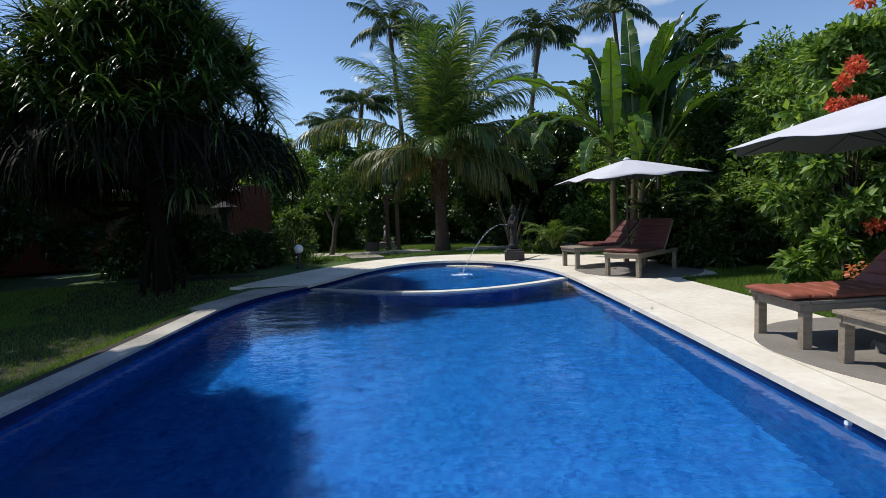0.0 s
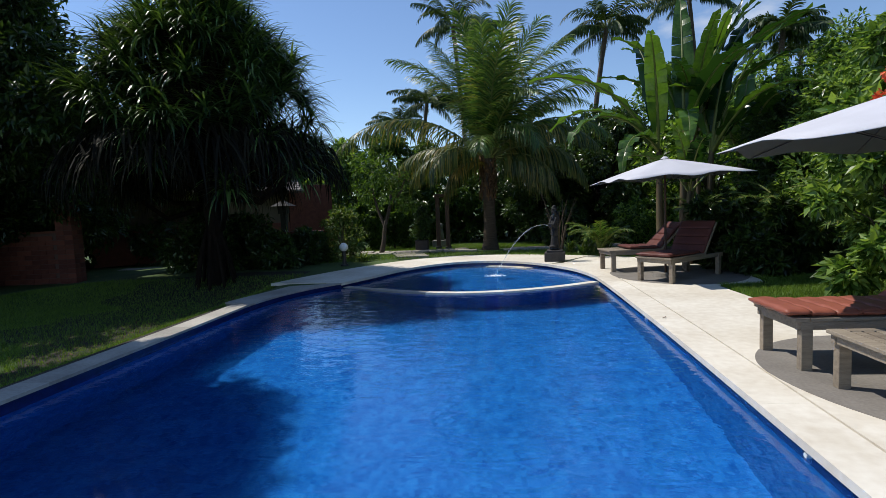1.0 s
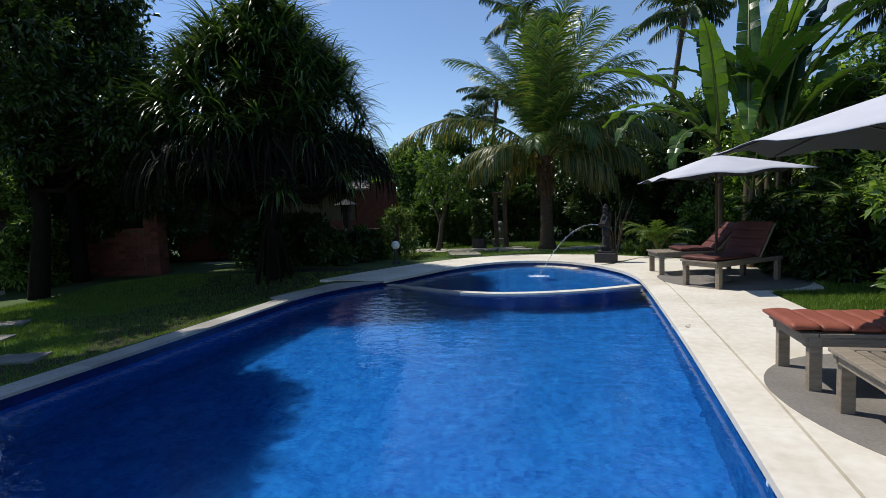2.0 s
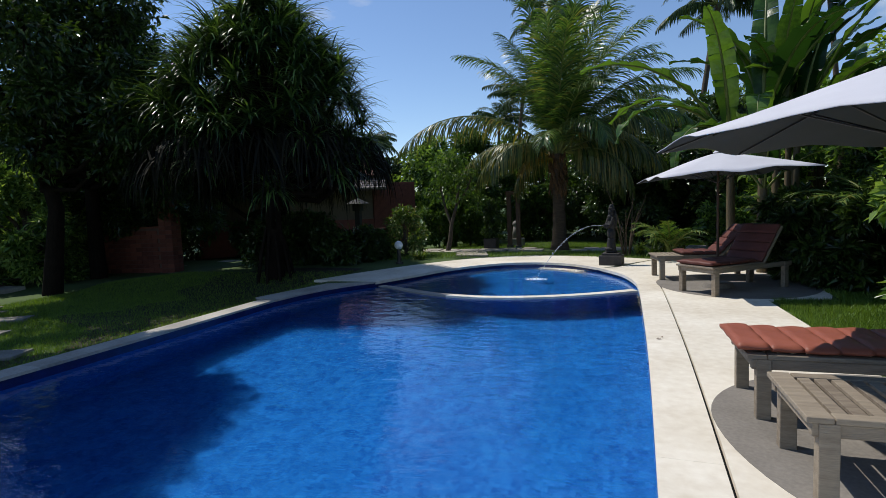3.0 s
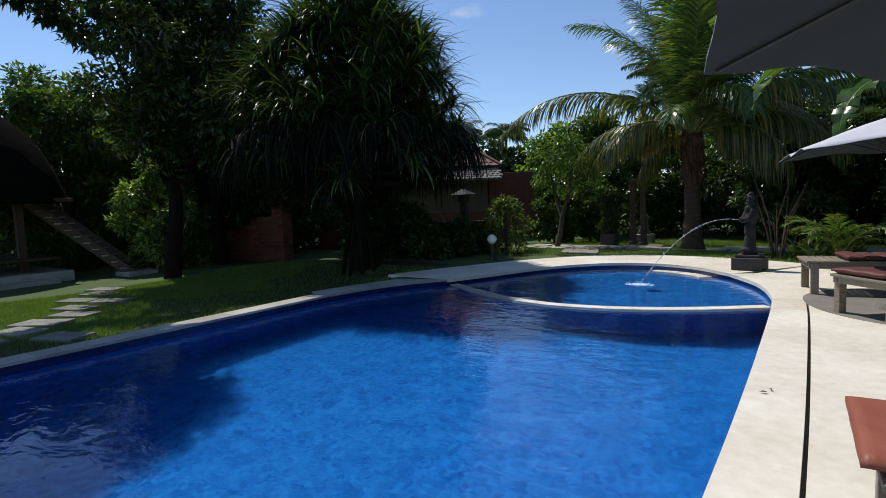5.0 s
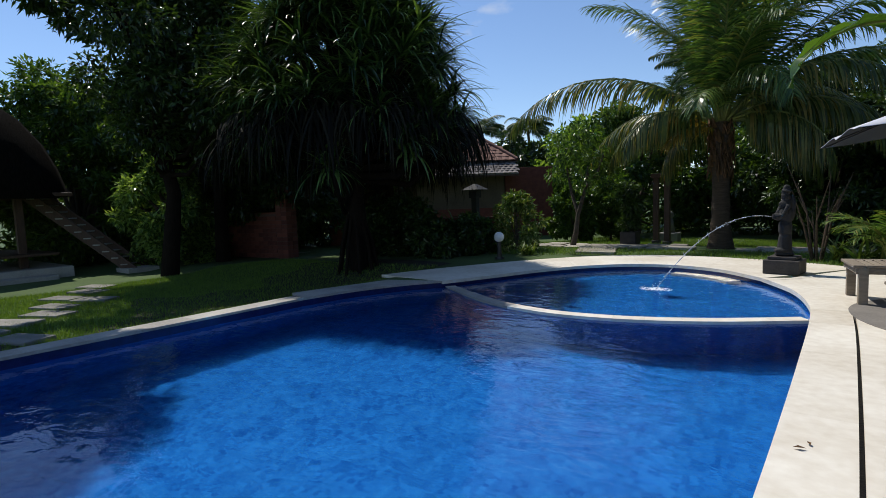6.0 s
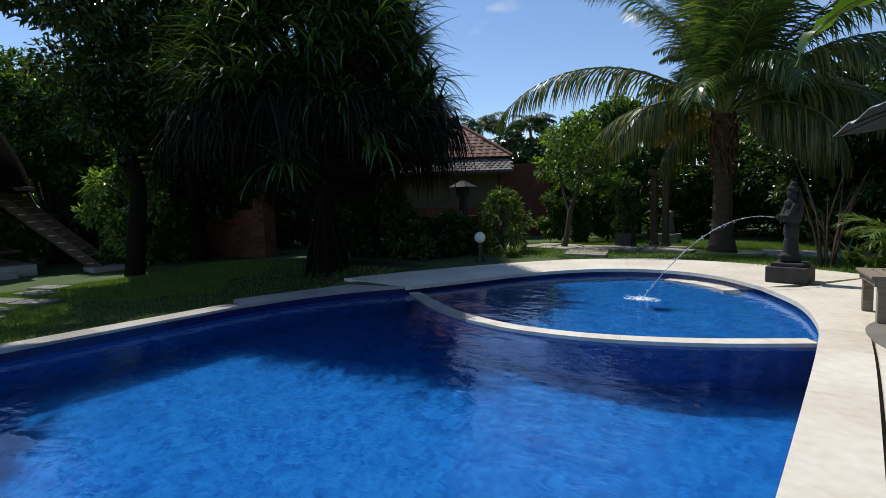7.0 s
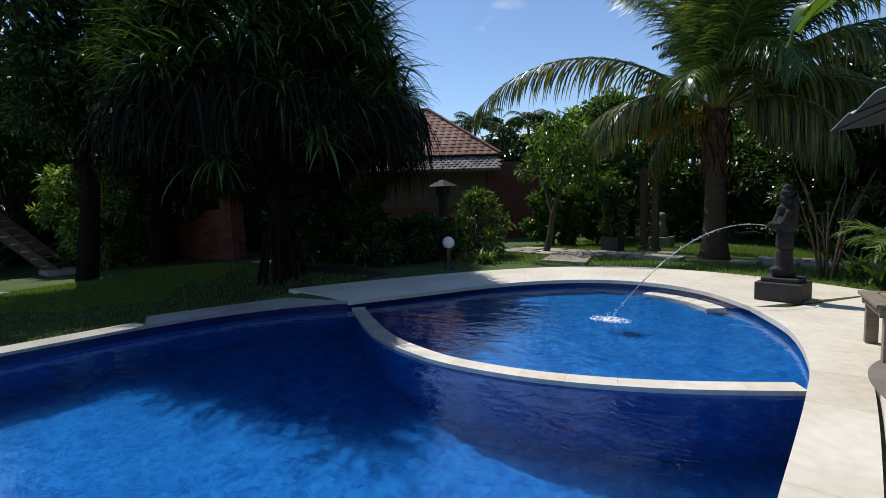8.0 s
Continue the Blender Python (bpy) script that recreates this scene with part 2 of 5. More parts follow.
def box(bm, x0, x1, y0, y1, z0, z1, bevel=0.0, m=None):
    made = bmesh.ops.create_cube(bm, size=1.0)["verts"]
    bmesh.ops.transform(bm, verts=made, matrix=Matrix.Translation(((x0 + x1) / 2, (y0 + y1) / 2, (z0 + z1) / 2)) @ Matrix.Diagonal((x1 - x0, y1 - y0, z1 - z0, 1)))
    if bevel:
        edges = list({e for v in made for e in v.link_edges})
        made = list({v for f in bmesh.ops.bevel(bm, geom=edges, offset=bevel, segments=2, affect="EDGES", profile=0.5)["faces"] for v in f.verts} | {v for v in made if v.is_valid})
    if m is not None:
        bmesh.ops.transform(bm, verts=made, matrix=m)
    return bm


def boxed(name, dims, mat, parent=None, label="", bevel=0.006, m=None):
    return part(name, box(bmesh.new(), *dims, bevel=bevel, m=m), mat, parent, label)


def spline(points, per=8, closed=False):
    """A smooth line through the points."""
    P = [np.array(p, dtype=float) for p in points]
    n, out = len(P), []
    for i in range(n if closed else n - 1):
        if closed:
            a, b, c, d = P[i - 1], P[i], P[(i + 1) % n], P[(i + 2) % n]
        else:
            a, b, c, d = P[max(i - 1, 0)], P[i], P[i + 1], P[min(i + 2, n - 1)]
        for k in range(per):
            t = k / per
            out.append(0.5 * (2 * b + (c - a) * t + (2 * a - 5 * b + 4 * c - d) * t * t + (3 * b - a - 3 * c + d) * t ** 3))
    if not closed:
        out.append(P[-1])
    return np.array(out)


def tube_arrays(points, radii, sides=8):
    P = np.array(points, dtype=float)
    n = len(P)
    T = np.gradient(P, axis=0)
    T /= np.linalg.norm(T, axis=1)[:, None] + 1e-9
    ref = np.array((0.0, 0.0, 1.0)) if abs(T[0][2]) < 0.9 else np.array((1.0, 0.0, 0.0))
    U = np.cross(T, ref)
    U /= np.linalg.norm(U, axis=1)[:, None] + 1e-9
    W = np.cross(T, U)
    a = np.linspace(0, 2 * np.pi, sides, endpoint=False)
    R = np.array(radii)[:, None, None]
    V = P[:, None] + R * (np.cos(a)[None, :, None] * U[:, None] + np.sin(a)[None, :, None] * W[:, None])
    i, j = np.meshgrid(np.arange(n - 1), np.arange(sides), indexing="ij")
    k = (j + 1) % sides
    F = np.stack([i * sides + j, i * sides + k, (i + 1) * sides + k, (i + 1) * sides + j], -1).reshape(-1, 4)
    return V.reshape(-1, 3), F


def tubes(name, list_of, mat, parent=None, label="", sides=8):
    VV, FF, o = [], [], 0
    for pts, radii in list_of:
        V, F = tube_arrays(pts, radii, sides)
        VV.append(V)
        FF.append(F + o)
        o += len(V)
    return raw(name, np.concatenate(VV), np.concatenate(FF), mat, parent, label, smooth=True)


def slab(bm, inner, outer, z0, z1):
    """A solid strip between two lines of equal length."""
    n = len(inner)
    rows = [[bm.verts.new((p[0], p[1], z)) for p in line] for line in (inner, outer) for z in (z1, z0)]
    it, ib, ot, ob = rows
    for k in range(n - 1):
        for a, b, c, d in ((it[k], it[k + 1], ot[k + 1], ot[k]), (ib[k], ob[k], ob[k + 1], ib[k + 1]), (it[k], ib[k], ib[k + 1], it[k + 1]), (ot[k], ot[k + 1], ob[k + 1], ob[k])):
            bm.faces.new((a, b, c, d))
    bm.faces.new((it[0], ot[0], ob[0], ib[0]))
    bm.faces.new((it[-1], ib[-1], ob[-1], ot[-1]))
    bmesh.ops.recalc_face_normals(bm, faces=bm.faces)
    return bm


def plate(bm, outline, z0, z1):
    """A solid plate with any outline."""
    low = [bm.verts.new((p[0], p[1], z0)) for p in outline]
    top = [bm.verts.new((p[0], p[1], z1)) for p in outline]
    bm.faces.new(top)
    bm.faces.new(low[::-1])
    n = len(low)
    for k in range(n):
        bm.faces.new((low[k], low[(k + 1) % n], top[(k + 1) % n], top[k]))
    bmesh.ops.recalc_face_normals(bm, faces=bm.faces)
    return bm


rng = np.random.default_rng(7)


def unit(a):
    return a / (np.linalg.norm(a, axis=-1, keepdims=True) + 1e-9)


def leaf_arrays(P, D, N, L, W):
    """Folded pointed leaves: bases P, directions D, normals N, lengths L, widths W."""
    S = unit(np.cross(D, N))
    L, W = L[:, None], W[:, None]
    V = np.stack([P, P + D * L * 0.42 + S * W * 0.5 + N * W * 0.16, P + D * L - N * L * 0.10, P + D * L * 0.42 - S * W * 0.5 + N * W * 0.16], 1)
    k = np.arange(len(P))[:, None] * 4
    F = np.stack([k + (0, 1, 2), k + (0, 2, 3)], 1).reshape(-1, 3)
    return V.reshape(-1, 3), F


def strap_arrays(P, A, E0, E1, L, W, segs=5, fold=0.0):
    """Long strap leaves that bend over: bases, azimuths, first and last elevation, length, width (vectors)."""
    n = len(P)
    pts = [P]
    for k in range(segs):
        e = E0 + (E1 - E0) * ((k + 0.5) / segs)
        step = np.stack([np.cos(e) * np.cos(A), np.cos(e) * np.sin(A), np.sin(e)], -1) * (L / segs)[:, None]
        pts.append(pts[-1] + step)
    C = np.stack(pts, 1)
    S = np.stack([-np.sin(A), np.cos(A), np.zeros(n)], -1)
    prof = np.array([0.75 if k == 0 else 1.0 - (k / segs) ** 2.2 * 0.96 for k in range(segs + 1)])
    off = S[:, None] * (W[:, None] * prof[None] * 0.5)[:, :, None]
    V = np.stack([C - off, C + off], 2).reshape(n, -1, 3)
    b = np.arange(n)[:, None] * (2 * (segs + 1))
    F = np.stack([np.stack([b[:, 0] + 2 * k, b[:, 0] + 2 * k + 1, b[:, 0] + 2 * k + 3, b[:, 0] + 2 * k + 2], -1) for k in range(segs)], 1).reshape(-1, 4)
    return V.reshape(-1, 3), F


def clump_leaves(centres, radii, per, length, width, flat=0.5, shell=0.55):
    """Leaves filling uneven clumps, denser towards their outer side and hanging outward."""
    C, R = np.array(centres, float), np.array(radii, float)
    idx = np.repeat(np.arange(len(C)), per)
    d = unit(rng.normal(size=(len(idx), 3)))
    r = shell + (1 - shell) * rng.random(len(idx)) ** 0.7
    r *= 0.85 + 0.3 * np.sin(d[:, 0] * 5 + idx) * np.cos(d[:, 2] * 4 + idx * 2)
    P = C[idx] + d * (R[idx] * r)[:, None] * np.array((1, 1, 0.8))
    D = unit(d * 0.7 + rng.normal(size=d.shape) * 0.55 + np.array((0, 0, -0.25)))
    N = unit(rng.normal(size=d.shape) * flat + d * 0.4 + np.array((0, 0, 0.9)))
    N = unit(N - D * (N * D).sum(-1, keepdims=True))
    L = length * (0.65 + 0.7 * rng.random(len(idx)))
    return leaf_arrays(P, D, N, L, L * width)


# ---- pool, coping and deck ----
WATER_Z, DEEP, SHALLOW = -0.115, -1.40, -0.60
EDGE_RIGHT = spline([(2.665, 2.3), (2.705, 3.2), (2.765, 5.4), (2.815, 8.0), (2.825, 10.5), (2.81, 12.4), (2.74, 13.4), (2.48, 14.5), (1.97, 15.55)], 10)
EDGE_BACK = spline([(1.97, 15.55), (1.18, 16.45), (0.25, 16.86), (-0.70, 16.74), (-1.52, 16.10), (-2.12, 15.19), (-2.54, 14.18), (-3.05, 13.00)], 10)
EDGE_MID = spline([(-3.05, 13.00), (-3.50, 12.35), (-3.86, 11.45), (-4.03, 10.50)], 8)
EDGE_LEFT = spline([(-4.03, 10.50), (-4.04, 8.0), (-4.08, 5.5), (-4.10, 2.3)], 12)
EDGE_NEAR = spline([(-4.10, 2.3), (-3.6, 1.95), (-1.0, 1.9), (2.1, 1.95), (2.62, 2.3)], 8)
INNER = np.concatenate([EDGE_RIGHT[:-1], EDGE_BACK[:-1], EDGE_MID[:-1], EDGE_LEFT[:-1], EDGE_NEAR[:-1]])


def offset(line, width):
    T = np.gradient(line, axis=0)
    T /= np.linalg.norm(T, axis=1)[:, None]
    N = np.stack([T[:, 1], -T[:, 0]], -1)
    return line + N * np.asarray(width).reshape(-1, 1)


def inside(poly, x, y):
    hit = np.zeros(np.shape(x), bool)
    n = len(poly)
    for k in range(n):
        (x0, y0), (x1, y1) = poly[k], poly[(k + 1) % n]
        if y0 != y1:
            hit ^= ((y0 > y) != (y1 > y)) & (x < (x1 - x0) * (y - y0) / (y1 - y0) + x0)
    return hit


def smooth(a):
    a = np.clip(a, 0, 1)
    return a * a * (3 - 2 * a)


def ground_z(x, y):
    """The lawn lies lower beside the straight side of the pool, and falls off gently behind."""
    left = smooth((-4.3 - x) / 1.6) * (1 - smooth((y - 12.6) / 3.0))
    back = smooth((y - 20.0) / 6.0)
    far = smooth((-9.0 - x) / 5.0)
    paved = smooth((x - 2.0) / 0.4) * (1 - smooth((x - 4.3) / 0.3)) * (1 - smooth((y - 15.0) / 0.8))
    return -0.12 * paved - 0.03 - 0.40 * np.maximum(left, 0.75 * far) - 0.22 * back + 0.02 * np.sin(x * 1.3) * np.sin(y * 1.1)


gx = np.concatenate([[-4000, -900, -250, -90, -50, -34], np.arange(-26, -8, 1.0), np.arange(-8, 8, 0.2), np.arange(8, 24, 1.0), [30, 50, 90, 250, 900, 4000]])
gy = np.concatenate([[-4000, -900, -250, -60, -25], np.arange(-12, 0, 1.0), np.arange(0, 20, 0.2), np.arange(20, 40, 1.0), [50, 80, 120, 300, 900, 4000]])
GX, GY = np.meshgrid(gx, gy, indexing="ij")
gv = np.stack([GX, GY, ground_z(GX, GY)], -1).reshape(-1, 3)
wet = inside(INNER, GX, GY)
gi, gj = np.meshgrid(np.arange(len(gx) - 1), np.arange(len(gy) - 1), indexing="ij")
dry = ~(wet[:-1, :-1] | wet[1:, :-1] | wet[:-1, 1:] | wet[1:, 1:])
nj = len(gy)
gf = np.stack([gi * nj + gj, (gi + 1) * nj + gj, (gi + 1) * nj + gj + 1, gi * nj + gj + 1], -1)[dry]
tagged(raw("ground", gv, gf, GROUND, smooth=True), "short green garden lawn over dark soil", "ground", kind="structure")

# basin
bm = bmesh.new()
top = [bm.verts.new((x, y, -0.02)) for x, y in INNER]
low = [bm.verts.new((x, y, DEEP)) for x, y in INNER]
for k in range(len(top)):
    j = (k + 1) % len(top)
    bm.faces.new((top[k], low[k], low[j], top[j]))
bm.faces.new(low)
bmesh.ops.recalc_face_normals(bm, faces=bm.faces)
for f in bm.faces:
    f.normal_flip()
pool = tagged(part("pool_basin", bm, MOSAIC), "blue mosaic tiled swimming pool basin", "swimming pool", kind="structure")

RIDGE = spline([(2.75, 12.72), (1.93, 12.20), (1.10, 11.84), (0.32, 11.68), (-0.42, 11.70), (-1.43, 12.02), (-2.78, 12.86), (-3.05, 13.1)], 8)
RIDGE_BACK = offset(RIDGE, 0.20)
bm = bmesh.new()
back = [p for p in INNER if p[1] > 12.9 and p[0] > -3.06]
back.sort(key=lambda p: math.atan2(p[1] - 13.4, p[0]) % 6.2832 if p[0] < 0 else math.atan2(p[1] - 13.4, p[0]))
floor_pts = list(RIDGE[::-1]) + back
hub = bm.verts.new((-0.1, 14.3, SHALLOW))
rim = [bm.verts.new((x * 1.01 - 0.01, y, SHALLOW)) for x, y in floor_pts]
for k in range(len(rim)):
    bm.faces.new((hub, rim[k], rim[(k + 1) % len(rim)]))
bmesh.ops.recalc_face_normals(bm, faces=bm.faces)
if sum(f.normal.z for f in bm.faces) < 0:
    bmesh.ops.reverse_faces(bm, faces=bm.faces)
tagged(part("pool_shallow_floor", bm, MOSAIC), "blue mosaic floor of the round shallow pool end", "swimming pool", kind="structure")
bm = slab(bmesh.new(), RIDGE, RIDGE_BACK, DEEP + 0.01, WATER_Z - 0.02)
tagged(part("pool_dividing_wall", bm, MOSAIC), "curved blue tiled wall between deep and shallow pool", "pool wall", kind="structure")
# pale cap stones on the dividing wall, dipping under the water at the far end
cap = thing("dividing_wall_cap", "curved row of pale stone caps on the dividing wall", "stone edging", kind="structure")
for k in range(0, len(RIDGE) - 1, 4):
    s = k / len(RIDGE)
    drop = 0.055 * max(0.0, (s - 0.70) / 0.3)
    a = RIDGE[k:k + 5].copy()
    b = RIDGE_BACK[k:k + 5].copy()
    a[-1] += (a[-2] - a[-1]) * 0.02
    b[-1] += (b[-2] - b[-1]) * 0.02
    part("cap_stone", slab(bmesh.new(), a, b, WATER_Z - 0.018, WATER_Z + 0.035 - drop), LIME_DARK if s > 0.6 else LIME, cap)
# curved entry step under the surface at the round end
bm = slab(bmesh.new(), offset(EDGE_BACK[6:21], -0.02), offset(EDGE_BACK[6:21], -0.30), SHALLOW, -0.30)
tagged(part("pool_step", bm, LIME), "pale stone entry step just under the water", "step", kind="structure")
# mosaic band under the coping
bm = bmesh.new()
ring = np.concatenate([INNER, INNER[:1]])
slab(bm, offset(ring, -0.012), offset(ring, 0.10), -0.24, -0.038)
tagged(part("waterline_band", bm, MOSAIC_EDGE), "dark blue mosaic band along the waterline", "tile band", kind="structure")

# water
bm = bmesh.new()
bm.faces.new([bm.verts.new((x, y, WATER_Z)) for x, y in offset(ring, 0.05)[:-1]])
bmesh.ops.recalc_face_normals(bm, faces=bm.faces)
if next(iter(bm.faces)).normal.z < 0:
    for f in bm.faces:
        f.normal_flip()
water = tagged(part("water", bm, WATER), "clear blue pool water with faint ripples", "water", kind="structure")
water.visible_shadow = False


def slabs(name, label, inner, outer, step, mat, z0, z1, joint=0.002, lip=0.02):
    """Paving laid in stones along a curve."""
    t = thing(name, label, "paving", kind="structure")
    for k in range(0, len(inner) - 1, step):
        a, b = inner[k:k + step + 1].copy(), outer[k:k + step + 1].copy()
        for line in (a, b):
            d = unit(line[-1] - line[-2])
            line[-1] -= d * joint
        part("paving_stone", slab(bmesh.new(), a, b, z0, z1 + 0.0006 * math.sin(k * 7.3)), mat, t)
    return t


slabs("coping_right", "smooth cream limestone coping beside the pool", offset(EDGE_RIGHT, -0.055), offset(EDGE_RIGHT, 0.345), 7, LIME, -0.065, 0.0)
nb = len(EDGE_BACK)
OUT_BACK = spline([(3.30, 17.50), (1.75, 18.35), (-0.30, 18.72), (-1.43, 18.36), (-2.39, 17.66), (-3.37, 16.36), (-4.25, 14.65), (-4.83, 13.16)], 10)
slabs("terrace_back", "broad pale limestone terrace round the shallow end", offset(EDGE_BACK, -0.05), OUT_BACK, 14, LIME, -0.060, 0.0)
OUT_MID = spline([(-4.15, 12.66), (-4.30, 12.05), (-4.50, 11.35), (-4.64, 10.74)], 8)
slabs("coping_middle", "darker limestone coping on the left bend", offset(EDGE_MID, -0.03), OUT_MID, 8, LIME_DARK, -0.036, 0.0)
slabs("coping_left", "narrow darker limestone coping beside the lawn", offset(EDGE_LEFT, -0.03), offset(EDGE_LEFT, 0.33), 3, LIME_DARK, -0.036, 0.0)
slabs("coping_near", "limestone coping at the near pool end", offset(EDGE_NEAR, -0.03), offset(EDGE_NEAR, 0.45), 8, LIME, -0.12, 0.0)
# outer pool wall under the side coping
bm = slab(bmesh.new(), offset(EDGE_LEFT, 0.11), offset(EDGE_LEFT, 0.30), -1.2, -0.04)
bm2 = slab(bmesh.new(), offset(EDGE_MID, 0.11), OUT_MID + (0.03, -0.03), -0.8, -0.04)
tagged(part("pool_wall_middle", bm2, PAD), "rendered outer wall of the pool", "wall", kind="structure")
tagged(part("pool_wall_left", bm, PAD), "rendered outer wall of the pool", "wall", kind="structure")
# deck beyond the drain slot
GAP = 0.372
deck_in = offset(EDGE_RIGHT, GAP)
bm = bmesh.new()
plate(bm, [(2.68, -4.0), (2.68, 2.28)] + [tuple(p) for p in deck_in] + [(3.32, 17.49), (4.6, 16.6), (5.9, 15.6), (6.0, 13.0), (5.6, 11.75), (4.66, 11.5), (4.70, 10.4), (4.74, 9.3), (4.72, 7.0), (5.6, 6.8), (6.3, 5.5), (6.3, -4.0)], -0.12, -0.002)
tagged(part("deck_right", bm, LIME), "smooth cream poolside deck", "paving", kind="structure")
bm = bmesh.new()
plate(bm, [(-6.5, -4), (3.0, -4), (3.0, 1.62), (-6.5, 1.62)], -0.12, -0.006)
tagged(part("deck_near", bm, LIME), "cream paving at the near end", "paving", kind="structure")
bm = slab(bmesh.new(), offset(EDGE_RIGHT, 0.34), offset(EDGE_RIGHT, 0.41), -0.13, -0.05)
tagged(part("drain_slot", bm, STONE_DARK), "dark narrow drain slot in the paving", "drain", kind="structure")
k0 = int(np.argmin(np.abs(EDGE_RIGHT[:, 1] - 13.2)))
bm = slab(bmesh.new(), offset(EDGE_RIGHT, 0.343)[k0:], offset(EDGE_RIGHT, 0.374)[k0:], -0.05, -0.001)
tagged(part("deck_joint", bm, LIME), "filled joint where the slot ends", "paving", kind="structure")
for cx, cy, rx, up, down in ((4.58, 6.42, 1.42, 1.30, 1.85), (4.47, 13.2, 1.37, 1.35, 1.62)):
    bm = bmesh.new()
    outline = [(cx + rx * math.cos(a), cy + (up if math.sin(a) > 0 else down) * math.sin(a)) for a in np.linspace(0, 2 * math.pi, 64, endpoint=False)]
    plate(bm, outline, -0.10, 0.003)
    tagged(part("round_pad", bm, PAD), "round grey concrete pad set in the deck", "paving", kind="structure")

# ---- light furniture ----
CUSH_MESH = {}


def cushion_segment(width, depth, thick, mat=None):
    mat = mat or CUSHION
    key = (round(width, 3), round(depth, 3), round(thick, 3), mat.name)
    if key not in CUSH_MESH:
        nu, nv = 13, 9
        V, F = [], []
        for sgn in (1, -1):
            for i in range(nu):
                for j in range(nv):
                    u, v = i / (nu - 1) * 2 - 1, j / (nv - 1) * 2 - 1
                    z = thick * 0.5 * (1 + (sgn * (0.35 + 0.65 * (1 - abs(u) ** 12) ** 0.5 * (1 - abs(v) ** 11) ** 0.5)))
                    V.append((v * depth / 2, u * width / 2, z + 0.004 * math.sin(u * 9 + v * 3)))
        for s in (0, 1):
            for i in range(nu - 1):
                for j in range(nv - 1):
                    a = s * nu * nv + i * nv + j
                    q = (a, a + nv, a + nv + 1, a + 1)
                    F.append(q if s else q[::-1])
        n0 = nu * nv
        rim = [(i, 0) for i in range(nu)] + [(nu - 1, j) for j in range(1, nv)] + [(i, nv - 1) for i in range(nu - 2, -1, -1)] + [(0, j) for j in range(nv - 2, 0, -1)]
        for k in range(len(rim)):
            a, b = rim[k], rim[(k + 1) % len(rim)]
            a, b = a[0] * nv + a[1], b[0] * nv + b[1]
            F.append((a, b, b + n0, a + n0))
        me = bpy.data.meshes.new("cushion_segment")
        me.from_pydata(V, [], F)
        me.materials.append(mat)
        me.polygons.foreach_set("use_smooth", [True] * len(me.polygons))
        CUSH_MESH[key] = me
    return CUSH_MESH[key]


def sun_lounger(m, label, cushion_from, rise=42, cover=None):
    """A wooden lounger, front edge at x = 0, running along +x; the back is raised. cushion_from: where its cushion starts."""
    W, H, SEAT, BACK = 0.78, 0.50, 1.22, 0.78
    t = thing("sun_lounger", label, "sun lounger", m, "poolside loungers")
    for y in (-W / 2 + 0.045, W / 2 - 0.045):
        for x in (0.06, 1.75):
            boxed("leg", (x, x + 0.10, y - 0.04, y + 0.04, 0.0, H - 0.035), WOOD_GREY, t)
        boxed("side_rail", (0.03, 1.95, y - 0.028, y + 0.028, H - 0.115, H - 0.036), WOOD_GREY, t)
        boxed("side_board", (0.135, SEAT, y - 0.042, y + 0.042, H - 0.034, H), WOOD_GREY, t)
    boxed("end_rail", (0.04, 0.075, -W / 2 + 0.075, W / 2 - 0.075, H - 0.115, H - 0.036), WOOD_GREY, t)
    boxed("end_board", (0.0, 0.13, -W / 2, W / 2, H - 0.034, H), WOOD_GREY, t)
    boxed("end_rail", (SEAT - 0.04, SEAT, -W / 2 + 0.075, W / 2 - 0.075, H - 0.115, H - 0.036), WOOD_GREY, t)
    for k in range(int((SEAT - 0.175) / 0.095)):
        x = 0.150 + 0.095 * k
        boxed("slat", (x, x + 0.070, -W / 2 + 0.089, W / 2 - 0.089, H - 0.030, H - 0.005), WOOD_GREY, t, bevel=0.003)
    tilt = Matrix.Translation((SEAT + 0.01, 0, H - 0.03)) @ Matrix.Rotation(radians(-rise), 4, "Y")
    for y in (-W / 2 + 0.04, W / 2 - 0.04):
        boxed("back_rail", (0, BACK, y - 0.03, y + 0.03, -0.02, 0.02), WOOD_GREY, t, m=tilt)
    for k in range(9):
        x = 0.03 + k * (BACK - 0.09) / 8
        boxed("back_slat", (x, x + 0.06, -W / 2 + 0.072, W / 2 - 0.072, 0.0, 0.02), WOOD_GREY, t, bevel=0.003, m=tilt)
    if rise > 25:
        boxed("prop", (0.48, 0.53, -0.02, 0.02, -0.40, -0.02), WOOD_GREY, t, m=tilt)
    if cushion_from is not None:
        pad = new("cushion")
        pad.parent = t
        pad["label"] = "quilted terracotta cushion darkened for umbrella shade" if cover else "quilted terracotta red vinyl cushion"
        pad.matrix_local = Matrix.Identity(4)
        x, k, d = cushion_from, 0, 0.215
        while x + d < SEAT + 0.05:
            seg = new("cushion_segment", cushion_segment(0.74, d + 0.004, 0.068, cover))
            seg.parent = pad
            seg.matrix_local = pose(x + d / 2, 0.01 * math.sin(k * 2.1), H + 0.001 + (0.012 if k == 0 else 0.0), 0, 0, 1.5 * math.sin(k))
            x += d
            k += 1
        for j in range(4):
            seg = new("cushion_segment", cushion_segment(0.74, 0.20, 0.065, cover))
            seg.parent = pad
            seg.matrix_local = tilt @ pose(0.10 + j * 0.195, 0, 0.024)
    return t


